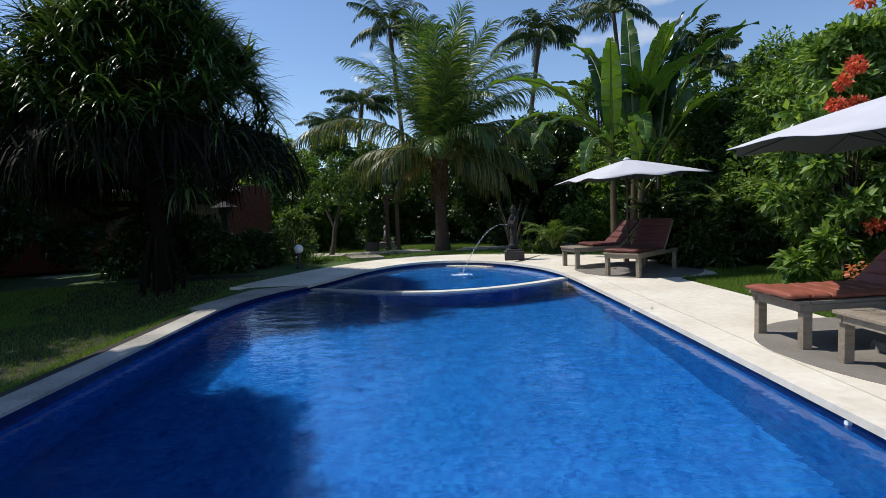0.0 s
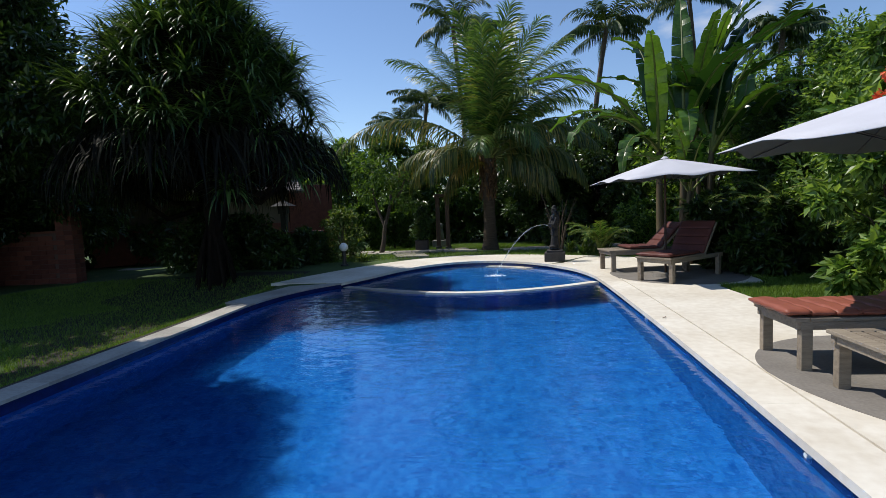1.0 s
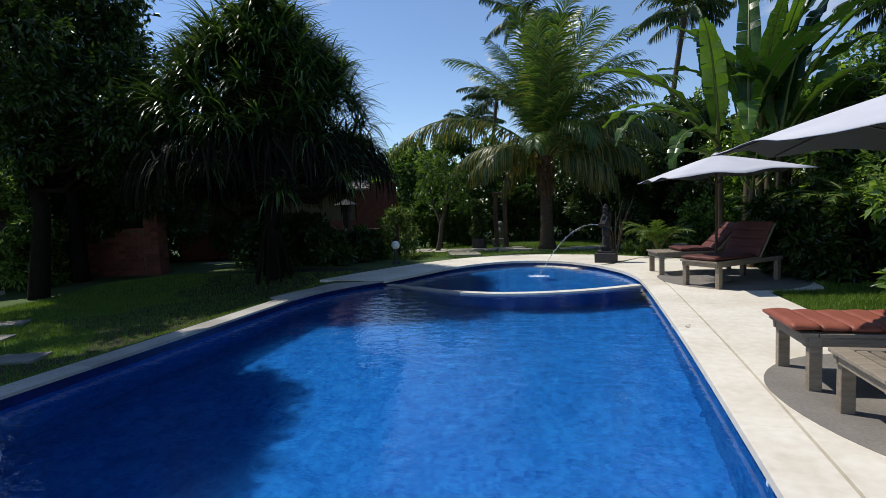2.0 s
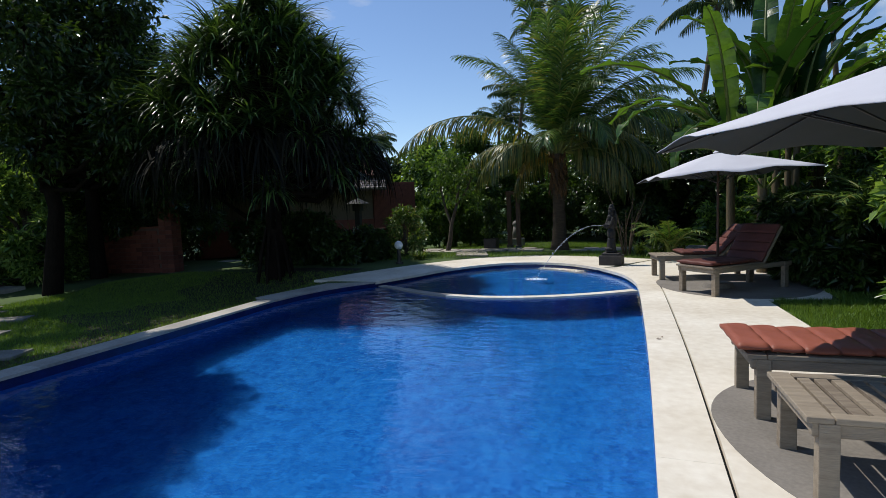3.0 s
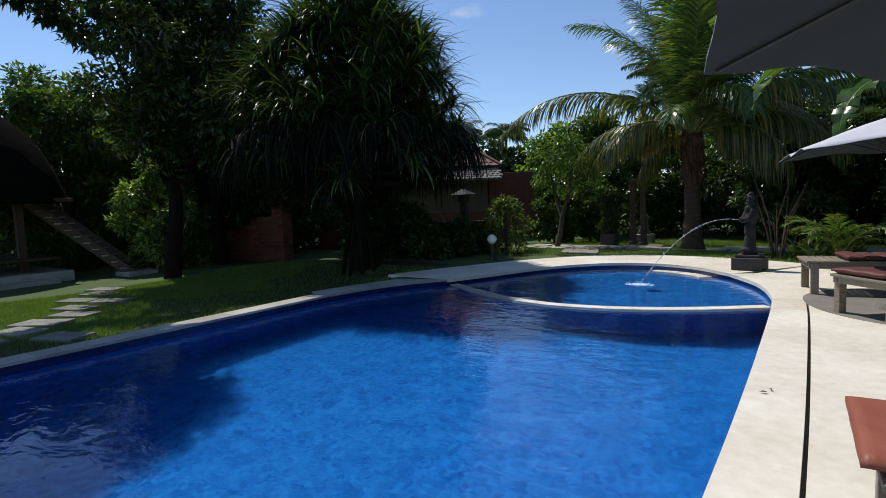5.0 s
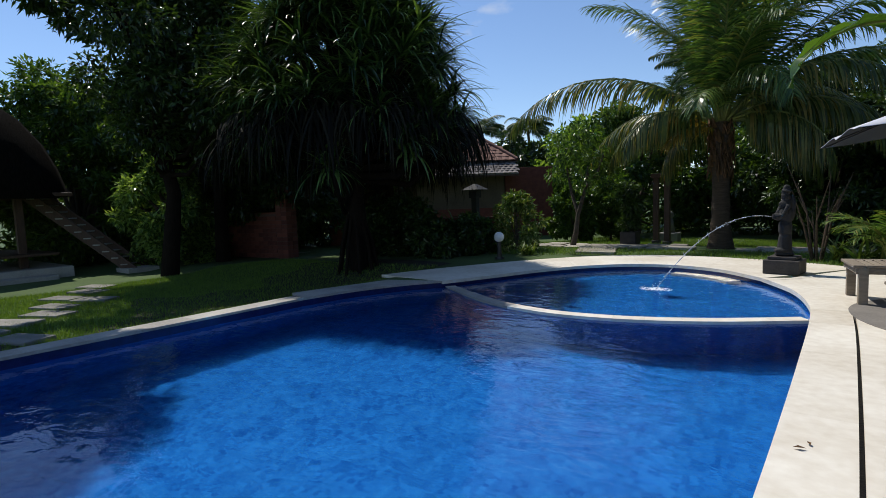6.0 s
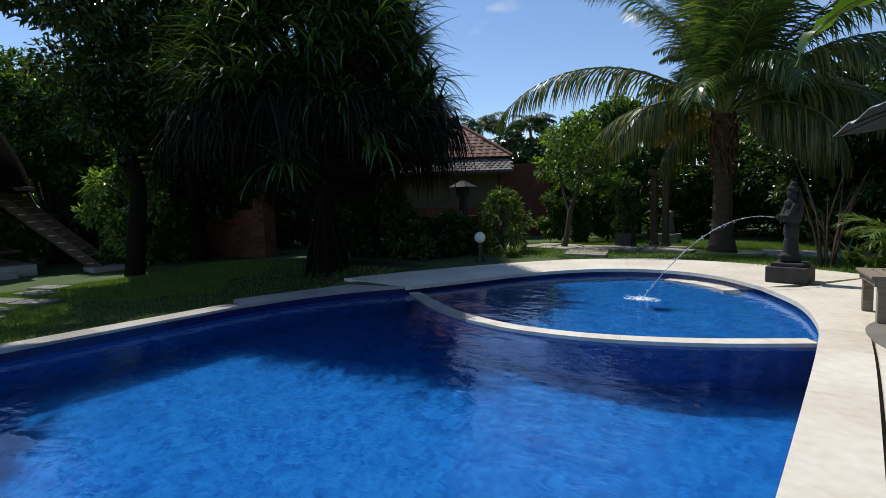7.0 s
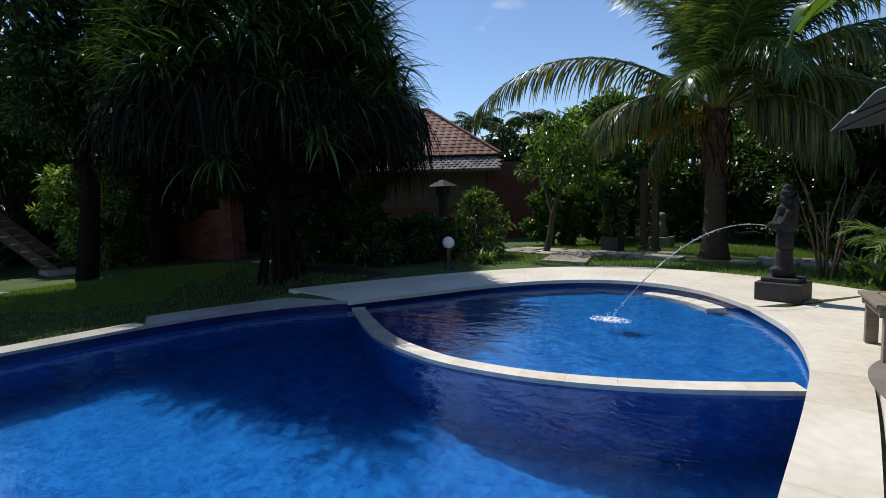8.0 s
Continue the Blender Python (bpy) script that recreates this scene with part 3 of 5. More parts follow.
sun_lounger(pose(3.39, 6.82, 0, 0, 0, 1), "weathered wooden sun lounger with terracotta cushion beside the pool", -0.06)
sun_lounger(pose(3.44, 5.65, 0, 0, 0, 1), "bare weathered wooden slatted sun lounger on the pad", None)
sun_lounger(pose(3.07, 13.93, 0, 0, 0, 10), "weathered wooden sun lounger with partly bare slats", 0.50, 46, CUSHION_SHADE)
sun_lounger(pose(3.64, 11.93, 0, 0, 0, 41), "weathered wooden sun lounger under a white umbrella", 0.0, 54, CUSHION_SHADE)


def umbrella(x, y, turn, rim_z, top_z, R, label, tip=0.0, side_tip=0.0, corners=8):
    t = thing("patio_umbrella", label, "umbrella", pose(x, y, 0, 0, 0, turn), "poolside umbrellas")
    n, rings, sub = corners, 7, 48 // corners

    def droop(x, y):
        """The canopy hangs a little lower on its near and pool side."""
        c, s = math.cos(radians(turn)), math.sin(radians(turn))
        return tip * (x * s + y * c) + side_tip * (x * c - y * s)

    V, F = [], []
    for side, dz in ((0, 0.0), (1, -0.006)):
        for i in range(rings + 1):
            s = i / rings
            for k in range(n * sub):
                a = 2 * math.pi * k / (n * sub)
                f = (k % sub) / sub
                sag = math.sin((2 if n == 4 else 1) * math.pi * f) ** 2
                chord = math.cos(math.pi / n) / math.cos(2 * math.pi / n * (f - 0.5))
                r = R * s * (1 - (1 - chord) * (0.25 + 0.75 * s) - 0.02 * sag * s)
                z = top_z + (rim_z - top_z) * (s ** 1.12) + 0.055 * sag * s ** 3 - 0.05 * sag * s * (1 - s)
                V.append((r * math.cos(a), r * math.sin(a), z + dz + droop(r * math.cos(a), r * math.sin(a))))
    m = n * sub
    half = (rings + 1) * m
    for side in (0, 1):
        for i in range(rings):
            for k in range(m):
                a = side * half + i * m + k
                b = side * half + i * m + (k + 1) % m
                q = (a, a + m, b + m, b)
                F.append(q if side == 0 else q[::-1])
    for k in range(m):
        a, b = rings * m + k, rings * m + (k + 1) % m
        F.append((a, a + half, b + half, b))
    canopy = raw("canopy", V, F, CANVAS, t, "white canvas canopy", smooth=True)
    # second sheet below the canvas, with the underside shade in its colour
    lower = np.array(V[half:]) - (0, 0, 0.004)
    raw("shaded_underside", lower, [tuple(i - half for i in q) for q in F if min(q) >= half], CANVAS_SHADE, canopy, "canvas underside darkened as shade", smooth=True)
    bm = bmesh.new()
    bmesh.ops.create_cone(bm, segments=16, radius1=0.09, radius2=0.03, depth=0.05, cap_ends=True, matrix=Matrix.Translation((0, 0, top_z + 0.02)))
    part("vent_cap", bm, CANVAS, t)
    bm = bmesh.new()
    bmesh.ops.create_cone(bm, segments=16, radius1=0.075, radius2=0.07, depth=0.02, cap_ends=True, matrix=Matrix.Translation((0, 0, top_z - 0.002)))
    part("vent_gap", bm, ALU, t)
    bm = bmesh.new()
    bmesh.ops.create_cone(bm, segments=12, radius1=0.024, radius2=0.024, depth=top_z - 0.05, cap_ends=True, matrix=Matrix.Translation((0, 0, (top_z + 0.05) / 2)))
    part("pole", bm, WOOD_DARK, t, smooth=False)
    bm = bmesh.new()
    bmesh.ops.create_cone(bm, segments=24, radius1=0.27, radius2=0.24, depth=0.08, cap_ends=True, matrix=Matrix.Translation((0, 0, 0.044)))
    part("base", bm, PAD, t)
    for k in range(8):
        a = math.pi * k / 4
        reach = 0.72 if n == 4 and k % 2 else 1.0
        c, s = reach * math.cos(a), reach * math.sin(a)
        pts = [(R * f * c, R * f * s, top_z + (rim_z - top_z) * f ** 1.12 - 0.022 + droop(R * f * c, R * f * s)) for f in (0.03, 0.3, 0.6, 0.97)]
        tubes("rib", [(pts, [0.008] * 4)], ALU, t, sides=5)
        mid = (R * 0.5 * c, R * 0.5 * s, top_z + (rim_z - top_z) * 0.5 ** 1.12 - 0.03 + droop(R * 0.5 * c, R * 0.5 * s))
        tubes("strut", [([(0.03 * c, 0.03 * s, top_z - 0.55), mid], [0.007, 0.007])], ALU, t, sides=5)
    return t


umbrella(4.375, 6.28, 166.5, 2.06, 2.54, 1.63, "large white octagonal patio umbrella over the loungers", 0.01)
umbrella(4.14, 12.78, 144, 2.05, 2.47, 1.70, "white square patio umbrella by the flower beds", 0.0, 0.03, 4)

# globe lamp
lamp = thing("garden_lamp", "small black bollard lamp with white globe", "lamp", pose(-4.145, 16.85, 0.0))
bm = bmesh.new()
bmesh.ops.create_cone(bm, segments=20, radius1=0.13, radius2=0.11, depth=0.06, cap_ends=True, matrix=Matrix.Translation((0, 0, 0.0)))
part("base", bm, ALU, lamp)
bm = bmesh.new()
bmesh.ops.create_cone(bm, segments=16, radius1=0.065, radius2=0.055, depth=0.42, cap_ends=True, matrix=Matrix.Translation((0, 0, 0.22)))
part("post", bm, ALU, lamp)
bm = bmesh.new()
bmesh.ops.create_uvsphere(bm, u_segments=24, v_segments=16, radius=0.135, matrix=Matrix.Translation((0, 0, 0.55)))
part("globe", bm, GLOBE, lamp, "white opal glass globe", smooth=True)

# fountain statue on its plinth
pl = thing("statue_plinth", "dark stone plinth on the pool terrace", "plinth", pose(2.18, 16.32, 0, 0, 0, -8))
boxed("block", (-0.28, 0.28, -0.27, 0.27, 0.0, 0.25), PLINTH, pl, bevel=0.015)
boxed("step", (-0.22, 0.22, -0.21, 0.21, 0.25, 0.31), PLINTH, pl, bevel=0.012)


def statue():
    bm = bmesh.new()

    def blob(x, y, z, sx, sy, sz):
        bmesh.ops.create_uvsphere(bm, u_segments=14, v_segments=10, radius=1.0, matrix=Matrix.Translation((x, y, z)) @ Matrix.Diagonal((sx, sy, sz, 1)))

    def link(a, b, r0, r1):
        d = Vector(b) - Vector(a)
        bmesh.ops.create_cone(bm, segments=12, radius1=r0, radius2=r1, depth=d.length, cap_ends=True, matrix=Matrix.Translation((Vector(a) + Vector(b)) / 2) @ d.to_track_quat("Z", "Y").to_matrix().to_4x4())

    blob(0, 0, 0.03, 0.19, 0.17, 0.04)
    blob(-0.05, 0, 0.09, 0.17, 0.15, 0.05)
    link((0, 0, 0.06), (0, 0, 0.34), 0.15, 0.11)
    link((0.02, 0.02, 0.10), (0.03, 0.02, 0.62), 0.12, 0.10)
    blob(0, 0, 0.46, 0.13, 0.12, 0.16)
    blob(0.02, 0, 0.68, 0.13, 0.12, 0.15)
    blob(0.02, 0.02, 0.84, 0.14, 0.11, 0.09)
    link((-0.02, -0.13, 0.84), (-0.14, -0.10, 0.66), 0.045, 0.035)
    link((0.02, 0.14, 0.84), (-0.14, 0.08, 0.66), 0.045, 0.035)
    blob(-0.17, 0, 0.65, 0.10, 0.09, 0.06)
    link((-0.17, 0, 0.65), (-0.27, 0, 0.67), 0.035, 0.028)
    blob(0.0, 0, 0.98, 0.085, 0.08, 0.10)
    blob(0.02, 0, 1.06, 0.10, 0.095, 0.05)
    blob(0.02, 0.0, 1.11, 0.065, 0.06, 0.07)
    blob(0.06, 0.06, 1.04, 0.05, 0.05, 0.09)
    blob(0.13, 0, 0.80, 0.06, 0.10, 0.22)
    bmesh.ops.transform(bm, verts=bm.verts, matrix=Matrix.Diagonal((0.86, 0.86, 1.08, 1)))
    for v in bm.verts:
        v.co += Vector((noise.noise(v.co * 14), noise.noise(v.co * 14 + Vector((5, 0, 0))), noise.noise(v.co * 14 + Vector((0, 7, 0))))) * 0.016
    ob = part("statue", bm, STONE_DARK, smooth=True)
    md = ob.modifiers.new("fuse", "REMESH")
    md.mode, md.voxel_size, md.use_smooth_shade = "VOXEL", 0.012, True
    ob.matrix_world = pose(2.18, 16.32, 0.31, 0, 0, 40)
    return tagged(ob, "dark carved stone fountain statue on a plinth", "statue")


statue()
# water jet with its splash
j0, j1 = np.array((1.98, 16.15, 1.02)), np.array((0.52, 14.35, WATER_Z))
u = np.linspace(0, 1, 26)
jet_pts = np.stack([j0[0] + (j1[0] - j0[0]) * u, j0[1] + (j1[1] - j0[1]) * u, j0[2] + 0.42 * u - (j0[2] - j1[2] + 0.42) * u * u], -1)
jet = thing("water_jet", "thin arching jet of water from the statue", "water jet")
tubes("stream", [(jet_pts, 0.0065 + 0.003 * np.sin(np.arange(26) * 2.3))], JET, jet, sides=7)
drop_v, drop_f, o = [], [], 0
for k in range(100):
    q = jet_pts[int(rng.integers(8, 26))] + rng.normal(size=3) * (0.012, 0.012, 0.02)
    if k > 70:
        a, rr = rng.random() * 6.28, 0.30 * rng.random() ** 0.7
        q = j1 + np.array((math.cos(a) * rr, math.sin(a) * rr, 0.01 + 0.10 * rng.random() ** 2 * (1 - rr / 0.32)))
    s = 0.003 + 0.004 * rng.random()
    drop_v += [q + s * np.array(d) for d in ((1, 0, 0), (-1, 0, 0), (0, 1, 0), (0, -1, 0), (0, 0, 1.6), (0, 0, -1.6))]
    drop_f += [[o + a for a in f] for f in ((0, 2, 4), (2, 1, 4), (1, 3, 4), (3, 0, 4), (2, 0, 5), (1, 2, 5), (3, 1, 5), (0, 3, 5))]
    o += 6
FOAM = material("foam", (0.72, 0.78, 0.85), (0.88, 0.90, 0.92), 0.5, 8, 40, 0.3)
raw("droplets", drop_v, drop_f, FOAM, jet, "scattered drops", smooth=True)["kind"] = "stuff"
fv, ff = [], []
for k in range(260):
    a, rr = rng.random() * 6.28, 0.22 * rng.random() ** 0.7
    c = j1 + np.array((math.cos(a) * rr * 1.2, math.sin(a) * rr * 0.8, 0.004 + 0.002 * rng.random()))
    s = 0.008 + 0.022 * rng.random() * (1 - rr / 0.4)
    b = len(fv)
    fv += [c + s * np.array((math.cos(q + a), 0.7 * math.sin(q + a), 0)) for q in (0, 1.05, 2.1, 3.14, 4.2, 5.24)] + [c + np.array((0, 0, s * 0.15))]
    ff += [(b + i, b + (i + 1) % 6, b + 6) for i in range(6)]
raw("foam_patch", fv, ff, FOAM, jet, "white foam where the jet lands", smooth=True)["kind"] = "stuff"

# round wall fittings at the waterline and a dead leaf on the coping
for y in (4.98, 9.2):
    k = int(np.argmin(np.abs(EDGE_RIGHT[:, 1] - y)))
    bm = bmesh.new()
    bmesh.ops.create_cone(bm, segments=20, radius1=0.024, radius2=0.019, depth=0.03, cap_ends=True, matrix=Matrix.Rotation(radians(-90), 4, "Y"))
    ob = part("pool_inlet", bm, GLOBE)
    ob.matrix_world = pose(EDGE_RIGHT[k][0] - 0.03, y, -0.10)
    tagged(ob, "small round white pool inlet in the tiled wall", "pool inlet", "pool inlets")
V, F = leaf_arrays(np.array(((2.87, 8.70, 0.012), (2.95, 8.78, 0.012))), unit(np.array(((1.0, 0.3, 0.1), (-0.4, 1.0, 0.1)))), np.array(((0, 0, 1.0), (0, 0, 1.0))), np.array((0.07, 0.05)), np.array((0.03, 0.022)))
tagged(raw("fallen_leaf", V, F, FIBRE), "dry brown fallen leaf on the limestone coping", "leaf")


# ---- plants ----
def frond_arrays(base, az, e0, e1, length, pairs=46, leaflet=0.75, width=0.045, hang=0.55, twist=0.0):
    """One feather frond: its bending stalk and the leaflets on both sides."""
    n = 14
    pts = [np.array(base, float)]
    dirs = []
    for k in range(n):
        e = e0 + (e1 - e0) * ((k + 0.5) / n) ** 1.25
        d = np.array((math.cos(e) * math.cos(az), math.cos(e) * math.sin(az), math.sin(e)))
        dirs.append(d)
        pts.append(pts[-1] + d * length / n)
    dirs.append(dirs[-1])
    pts, dirs = np.array(pts), np.array(dirs)
    stalk = tube_arrays(pts, np.linspace(0.045, 0.006, n + 1), 5)
    s = np.tile(np.linspace(0.16, 0.99, pairs), 2)
    side = np.repeat((1.0, -1.0), pairs)
    f = s * n
    i = np.minimum(f.astype(int), n - 1)
    w = (f - i)[:, None]
    P = pts[i] * (1 - w) + pts[i + 1] * w
    T = unit(dirs[i] * (1 - w) + dirs[i + 1] * w)
    S = unit(np.cross(T, np.array((0.0, 0.0, 1.0)) + 1e-4)) * side[:, None]
    roll = twist * side[:, None]
    D = unit(T * (0.45 + 0.5 * s[:, None]) + S * (0.9 - 0.25 * s[:, None]) + np.array((0, 0, 1.0)) * (0.22 - 0.5 * max(0.0, hang - 0.65) + roll) + rng.normal(size=P.shape) * 0.13)
    L = leaflet * np.sin(np.pi * (0.12 + 0.80 * s)) ** 0.6 * (0.85 + 0.3 * rng.random(len(s)))
    segs = 4
    C, d = [P], D.copy()
    for k in range(segs):
        C.append(C[-1] + d * (L / segs)[:, None])
        d = unit(d + np.array((0, 0, -1.0)) * (hang * (0.35 + 0.45 * k / segs) * (0.7 + 0.6 * rng.random(len(s))))[:, None])
    C = np.stack(C, 1)
    Wd = unit(np.cross(D, np.cross(T, D) + 1e-5))
    prof = np.array((0.6, 1.0, 0.9, 0.6, 0.06)) * width * 0.5
    off = unit(T * 0.8 + Wd * 0.2)[:, None] * prof[None, :, None]
    V = np.stack([C - off, C + off], 2).reshape(-1, 3)
    b = np.arange(len(s)) * 2 * (segs + 1)
    F = np.stack([np.stack([b + 2 * k, b + 2 * k + 1, b + 2 * k + 3, b + 2 * k + 2], -1) for k in range(segs)], 1).reshape(-1, 4)
    return stalk, (V, F)


def gather(pieces):
    VV, FF, o = [], [], 0
    for V, F in pieces:
        VV.append(V)
        FF.append(F + o)
        o += len(V)
    return np.concatenate(VV), np.concatenate(FF)


def coconut_palm(name, label, foot, top, fronds, trunk_r, pairs=46, leaflet=0.75, width=0.045, hang=0.55, lean=(0, 0), leaf_mat=None, old_mat=None):
    """fronds: rows of azimuth, first and last elevation in degrees, length."""
    t = thing(name, label, "palm tree", pose(*foot))
    h = top - foot[2]
    u = np.linspace(0, 1, 15)
    pts = np.stack([lean[0] * u ** 1.6, lean[1] * u ** 1.6, -0.05 + (h + 0.05) * u], -1)
    rad = trunk_r * (1.0 + 0.55 * np.exp(-u * 9) - 0.22 * u) * (1 + 0.05 * (np.arange(15) % 2))
    tubes("trunk", [(pts, rad)], PALM_BARK, t, sides=14)
    crown = pts[-1]
    for az, e0, e1, ln in fronds:
        a = radians(az)
        b = crown + np.array((math.cos(a), math.sin(a), 0.0)) * trunk_r * 0.5
        low = max(0.0, min(1.0, (66 - e0) / 40))
        s, l = frond_arrays(b, a, radians(e0), radians(e1), ln, pairs, leaflet * (0.75 + 0.05 * ln) * (1 + 0.05 * low), width, hang * (1 + 2.0 * low))
        fr = raw("frond", *l, old_mat if old_mat and e0 < 48 else leaf_mat or L_PALM, t)
        raw("stalk", *s, STALK, fr, smooth=True)
    return t, crown


main_fronds = [(205, 45, -52, 6.4), (193, 80, 8, 5.3), (160, 84, 44, 5.2), (135, 82, 30, 5.4), (110, 84, 50, 5.8), (95, 86, 66, 6.0), (60, 78, 20, 5.8), (30, 82, 40, 5.8),
               (16, 78, 10, 5.2), (345, 80, 20, 5.2), (320, 82, 35, 5.2), (300, 84, 52, 5.4), (270, 82, 42, 4.8), (240, 85, 60, 5.2), (285, 80, 22, 4.8), (330, 70, -10, 5.0),
               (80, 74, 10, 5.6), (150, 76, 12, 5.2), (50, 84, 55, 6.0), (10, 50, -40, 5.2), (338, 46, -54, 4.6), (308, 60, -70, 3.6), (20, 32, -66, 4.6),
               (85, 45, -34, 5.0), (130, 40, -52, 4.6), (352, 28, -72, 4.2), (150, 36, -62, 4.2), (110, 62, 0, 5.4), (0, 62, -12, 5.4), (30, 60, -12, 5.4), (340, 16, -84, 3.4),
               (45, 40, -50, 5.0), (168, 30, -60, 4.6), (190, 26, -72, 3.4), (300, 66, -20, 4.2), (350, 6, -86, 3.0), (20, 5, -84, 2.6), (265, 60, -66, 2.4), (150, 6, -84, 2.6), (225, 30, -70, 3.2)]
palm, crown_top = coconut_palm("coconut_palm", "young coconut palm with arching fronds behind the pool", (0.24, 21.45, -0.10), 3.42, main_fronds, 0.24, 92, 1.12, 0.046, 0.78, old_mat=L_PALM_OLD)
for az, e0, e1, ln in ((205, 40, -50, 2.3), (222, 25, -60, 1.8)):
    s, l = frond_arrays(crown_top - (0, 0, 0.3), radians(az), radians(e0), radians(e1), ln, 60, 0.7, 0.04, 0.9)
    fr = raw("frond", *l, L_YELLOW, palm, "yellowing old frond")
    raw("stalk", *s, STALK, fr, smooth=True)
ft = []
for k in range(90):
    a = rng.random() * 6.28
    z = 1.9 + 1.5 * rng.random()
    ft.append(([(0.2 * math.cos(a), 0.2 * math.sin(a), z), (0.30 * math.cos(a), 0.30 * math.sin(a), z + 0.25), (0.36 * math.cos(a + 0.2), 0.36 * math.sin(a + 0.2), z + 0.1 - 0.3 * rng.random())], [0.05, 0.035, 0.008]))
tubes("fibre_sheath", ft, FIBRE, palm, "ragged brown fibre round the frond bases", sides=5)["kind"] = "stuff"

r0 = random.Random(4)
for x, y, z, ln, lean in ((-5.2, 45, 10.3, 3.6, 1.0), (-2.4, 40, 14.6, 4.2, -0.8), (7.6, 36, 12.4, 3.6, 1.4), (13.9, 40, 15.2, 4.0, -1.0), (23.8, 45, 12.0, 3.6, 0.6), (16.5, 33, 10.6, 2.5, 0.7),
                          (-27.0, 50, 8.6, 3.6, 0.8), (-23.5, 54, 8.8, 3.6, -0.5), (3.4, 47, 8.4, 4.0, 0.3), (-9.5, 55, 10.2, 3.8, 0.5)):
    fr = [(360 / 17 * k + r0.uniform(-9, 9), r0.uniform(0, 80), r0.uniform(-70, -15), 0.92 * ln * r0.uniform(0.8, 1.1)) for k in range(24)]
    coconut_palm("coconut_palm", "tall slender coconut palm in the distance", (x - lean, y, -0.3), z, fr, 0.17, 40, 0.85, 0.075, 0.75, (lean, 0), L_PALM_FAR)


def banana_leaf_arrays(base, az, e0, e1, length, width, tears=0.25):
    n = 22
    pts, dirs = [np.array(base, float)], []
    for k in range(n):
        e = e0 + (e1 - e0) * ((k + 0.5) / n) ** 1.6
        d = np.array((math.cos(e) * math.cos(az), math.cos(e) * math.sin(az), math.sin(e)))
        dirs.append(d)
        pts.append(pts[-1] + d * length / n)
    dirs.append(dirs[-1])
    pts, dirs = np.array(pts), np.array(dirs)
    side = np.array((-math.sin(az), math.cos(az), 0.0))
    up = unit(np.cross(side, dirs)) * -1
    up[up[:, 2] < 0] *= -1 if abs(e0) < 1.4 else 1
    V, F = [], []
    for sg in (1, -1):
        k = 3
        while k < n:
            run = 1 + int(rng.random() > tears) * int(rng.integers(1, 5))
            k2 = min(n, k + run)
            b = len(V)
            droop = 0.10 + 0.35 * rng.random() * tears * 2
            for i in range(k, k2 + 1):
                s = i / n
                w = width * 0.5 * max(0.02, math.sin(math.pi * min(1.0, (s - 0.10) / 0.92) ** 0.75) ** 0.55)
                for f in (0.0, 0.5, 1.0):
                    wav = 0.05 * math.sin(i * 1.9 + sg * 2 + az * 3) * f
                    V.append(pts[i] + side * sg * w * f * 0.93 + up[i] * (0.42 * w * f - droop * w * f * f + wav) + dirs[i] * 0.10 * f * w)
            m = k2 - k + 1
            for i in range(m - 1):
                for f in (0, 1):
                    a = b + i * 3 + f
                    F.append((a, a + 1, a + 4, a + 3))
            k = k2
    rib = tube_arrays(pts + up * -0.004, np.linspace(0.035, 0.005, n + 1) * (length / 2.6), 5)
    return rib, (np.array(V), np.array(F))


def banana_plant(foot, stems, label):
    """stems: rows of offset x, y, height; then leaves as azimuth, first and last elevation, length, width."""
    t = thing("banana_plant", label, "banana plant", pose(*foot), "banana plants")
    for (dx, dy, h), leaves in stems:
        tubes("stem", [([(dx, dy, -0.05), (dx * 1.05, dy * 1.03, h * 0.5), (dx * 1.1, dy * 1.06, h)], [0.11, 0.09, 0.06])], BANANA_STEM, t, sides=10)
        top = np.array((dx * 1.1, dy * 1.06, h - 0.06))
        for az, e0, e1, ln, w in leaves:
            rib, bl = banana_leaf_arrays(top, radians(az), radians(e0), radians(e1 - 14), ln * 1.38, w * 0.88, 0.62)
            lf = raw("leaf", *bl, L_BAN, t, smooth=True)
            raw("midrib", *rib, STALK, lf, smooth=True)
    return t


banana_plant((5.1, 15.6, 0), [
    ((-0.30, -0.2, 2.9), [(178, 62, -5, 3.0, 0.72), (150, 55, -35, 2.6, 0.65), (205, 48, -62, 2.4, 0.65), (95, 80, 45, 2.8, 0.62), (250, 74, 20, 2.5, 0.62), (232, 30, -75, 1.9, 0.6)]),
    ((0.35, 0.1, 3.2), [(75, 84, 62, 3.2, 0.66), (20, 74, 42, 3.2, 0.68), (325, 66, 15, 3.0, 0.7), (120, 76, 30, 2.8, 0.6), (285, 62, -10, 2.6, 0.66), (255, 40, -70, 2.0, 0.6)]),
    ((0.9, -0.1, 2.8), [(40, 80, 50, 3.0, 0.66), (350, 76, 40, 3.0, 0.66), (5, 55, -20, 2.7, 0.64), (300, 58, -30, 2.5, 0.62), (90, 70, 10, 2.6, 0.6)]),
    ((0.7, 0.5, 3.3), [(15, 82, 58, 2.9, 0.62), (350, 70, 20, 2.9, 0.66), (330, 80, 50, 3.0, 0.6), (180, 76, 30, 2.6, 0.6), (270, 78, 40, 2.4, 0.55), (60, 66, 5, 2.8, 0.62)]),
    ((0.2, -0.75, 1.8), [(190, 58, -20, 1.7, 0.5), (265, 66, 0, 1.6, 0.5), (330, 52, -30, 1.6, 0.5), (235, 75, 30, 1.5, 0.42)]),
], "banana clump with broad torn green leaves")
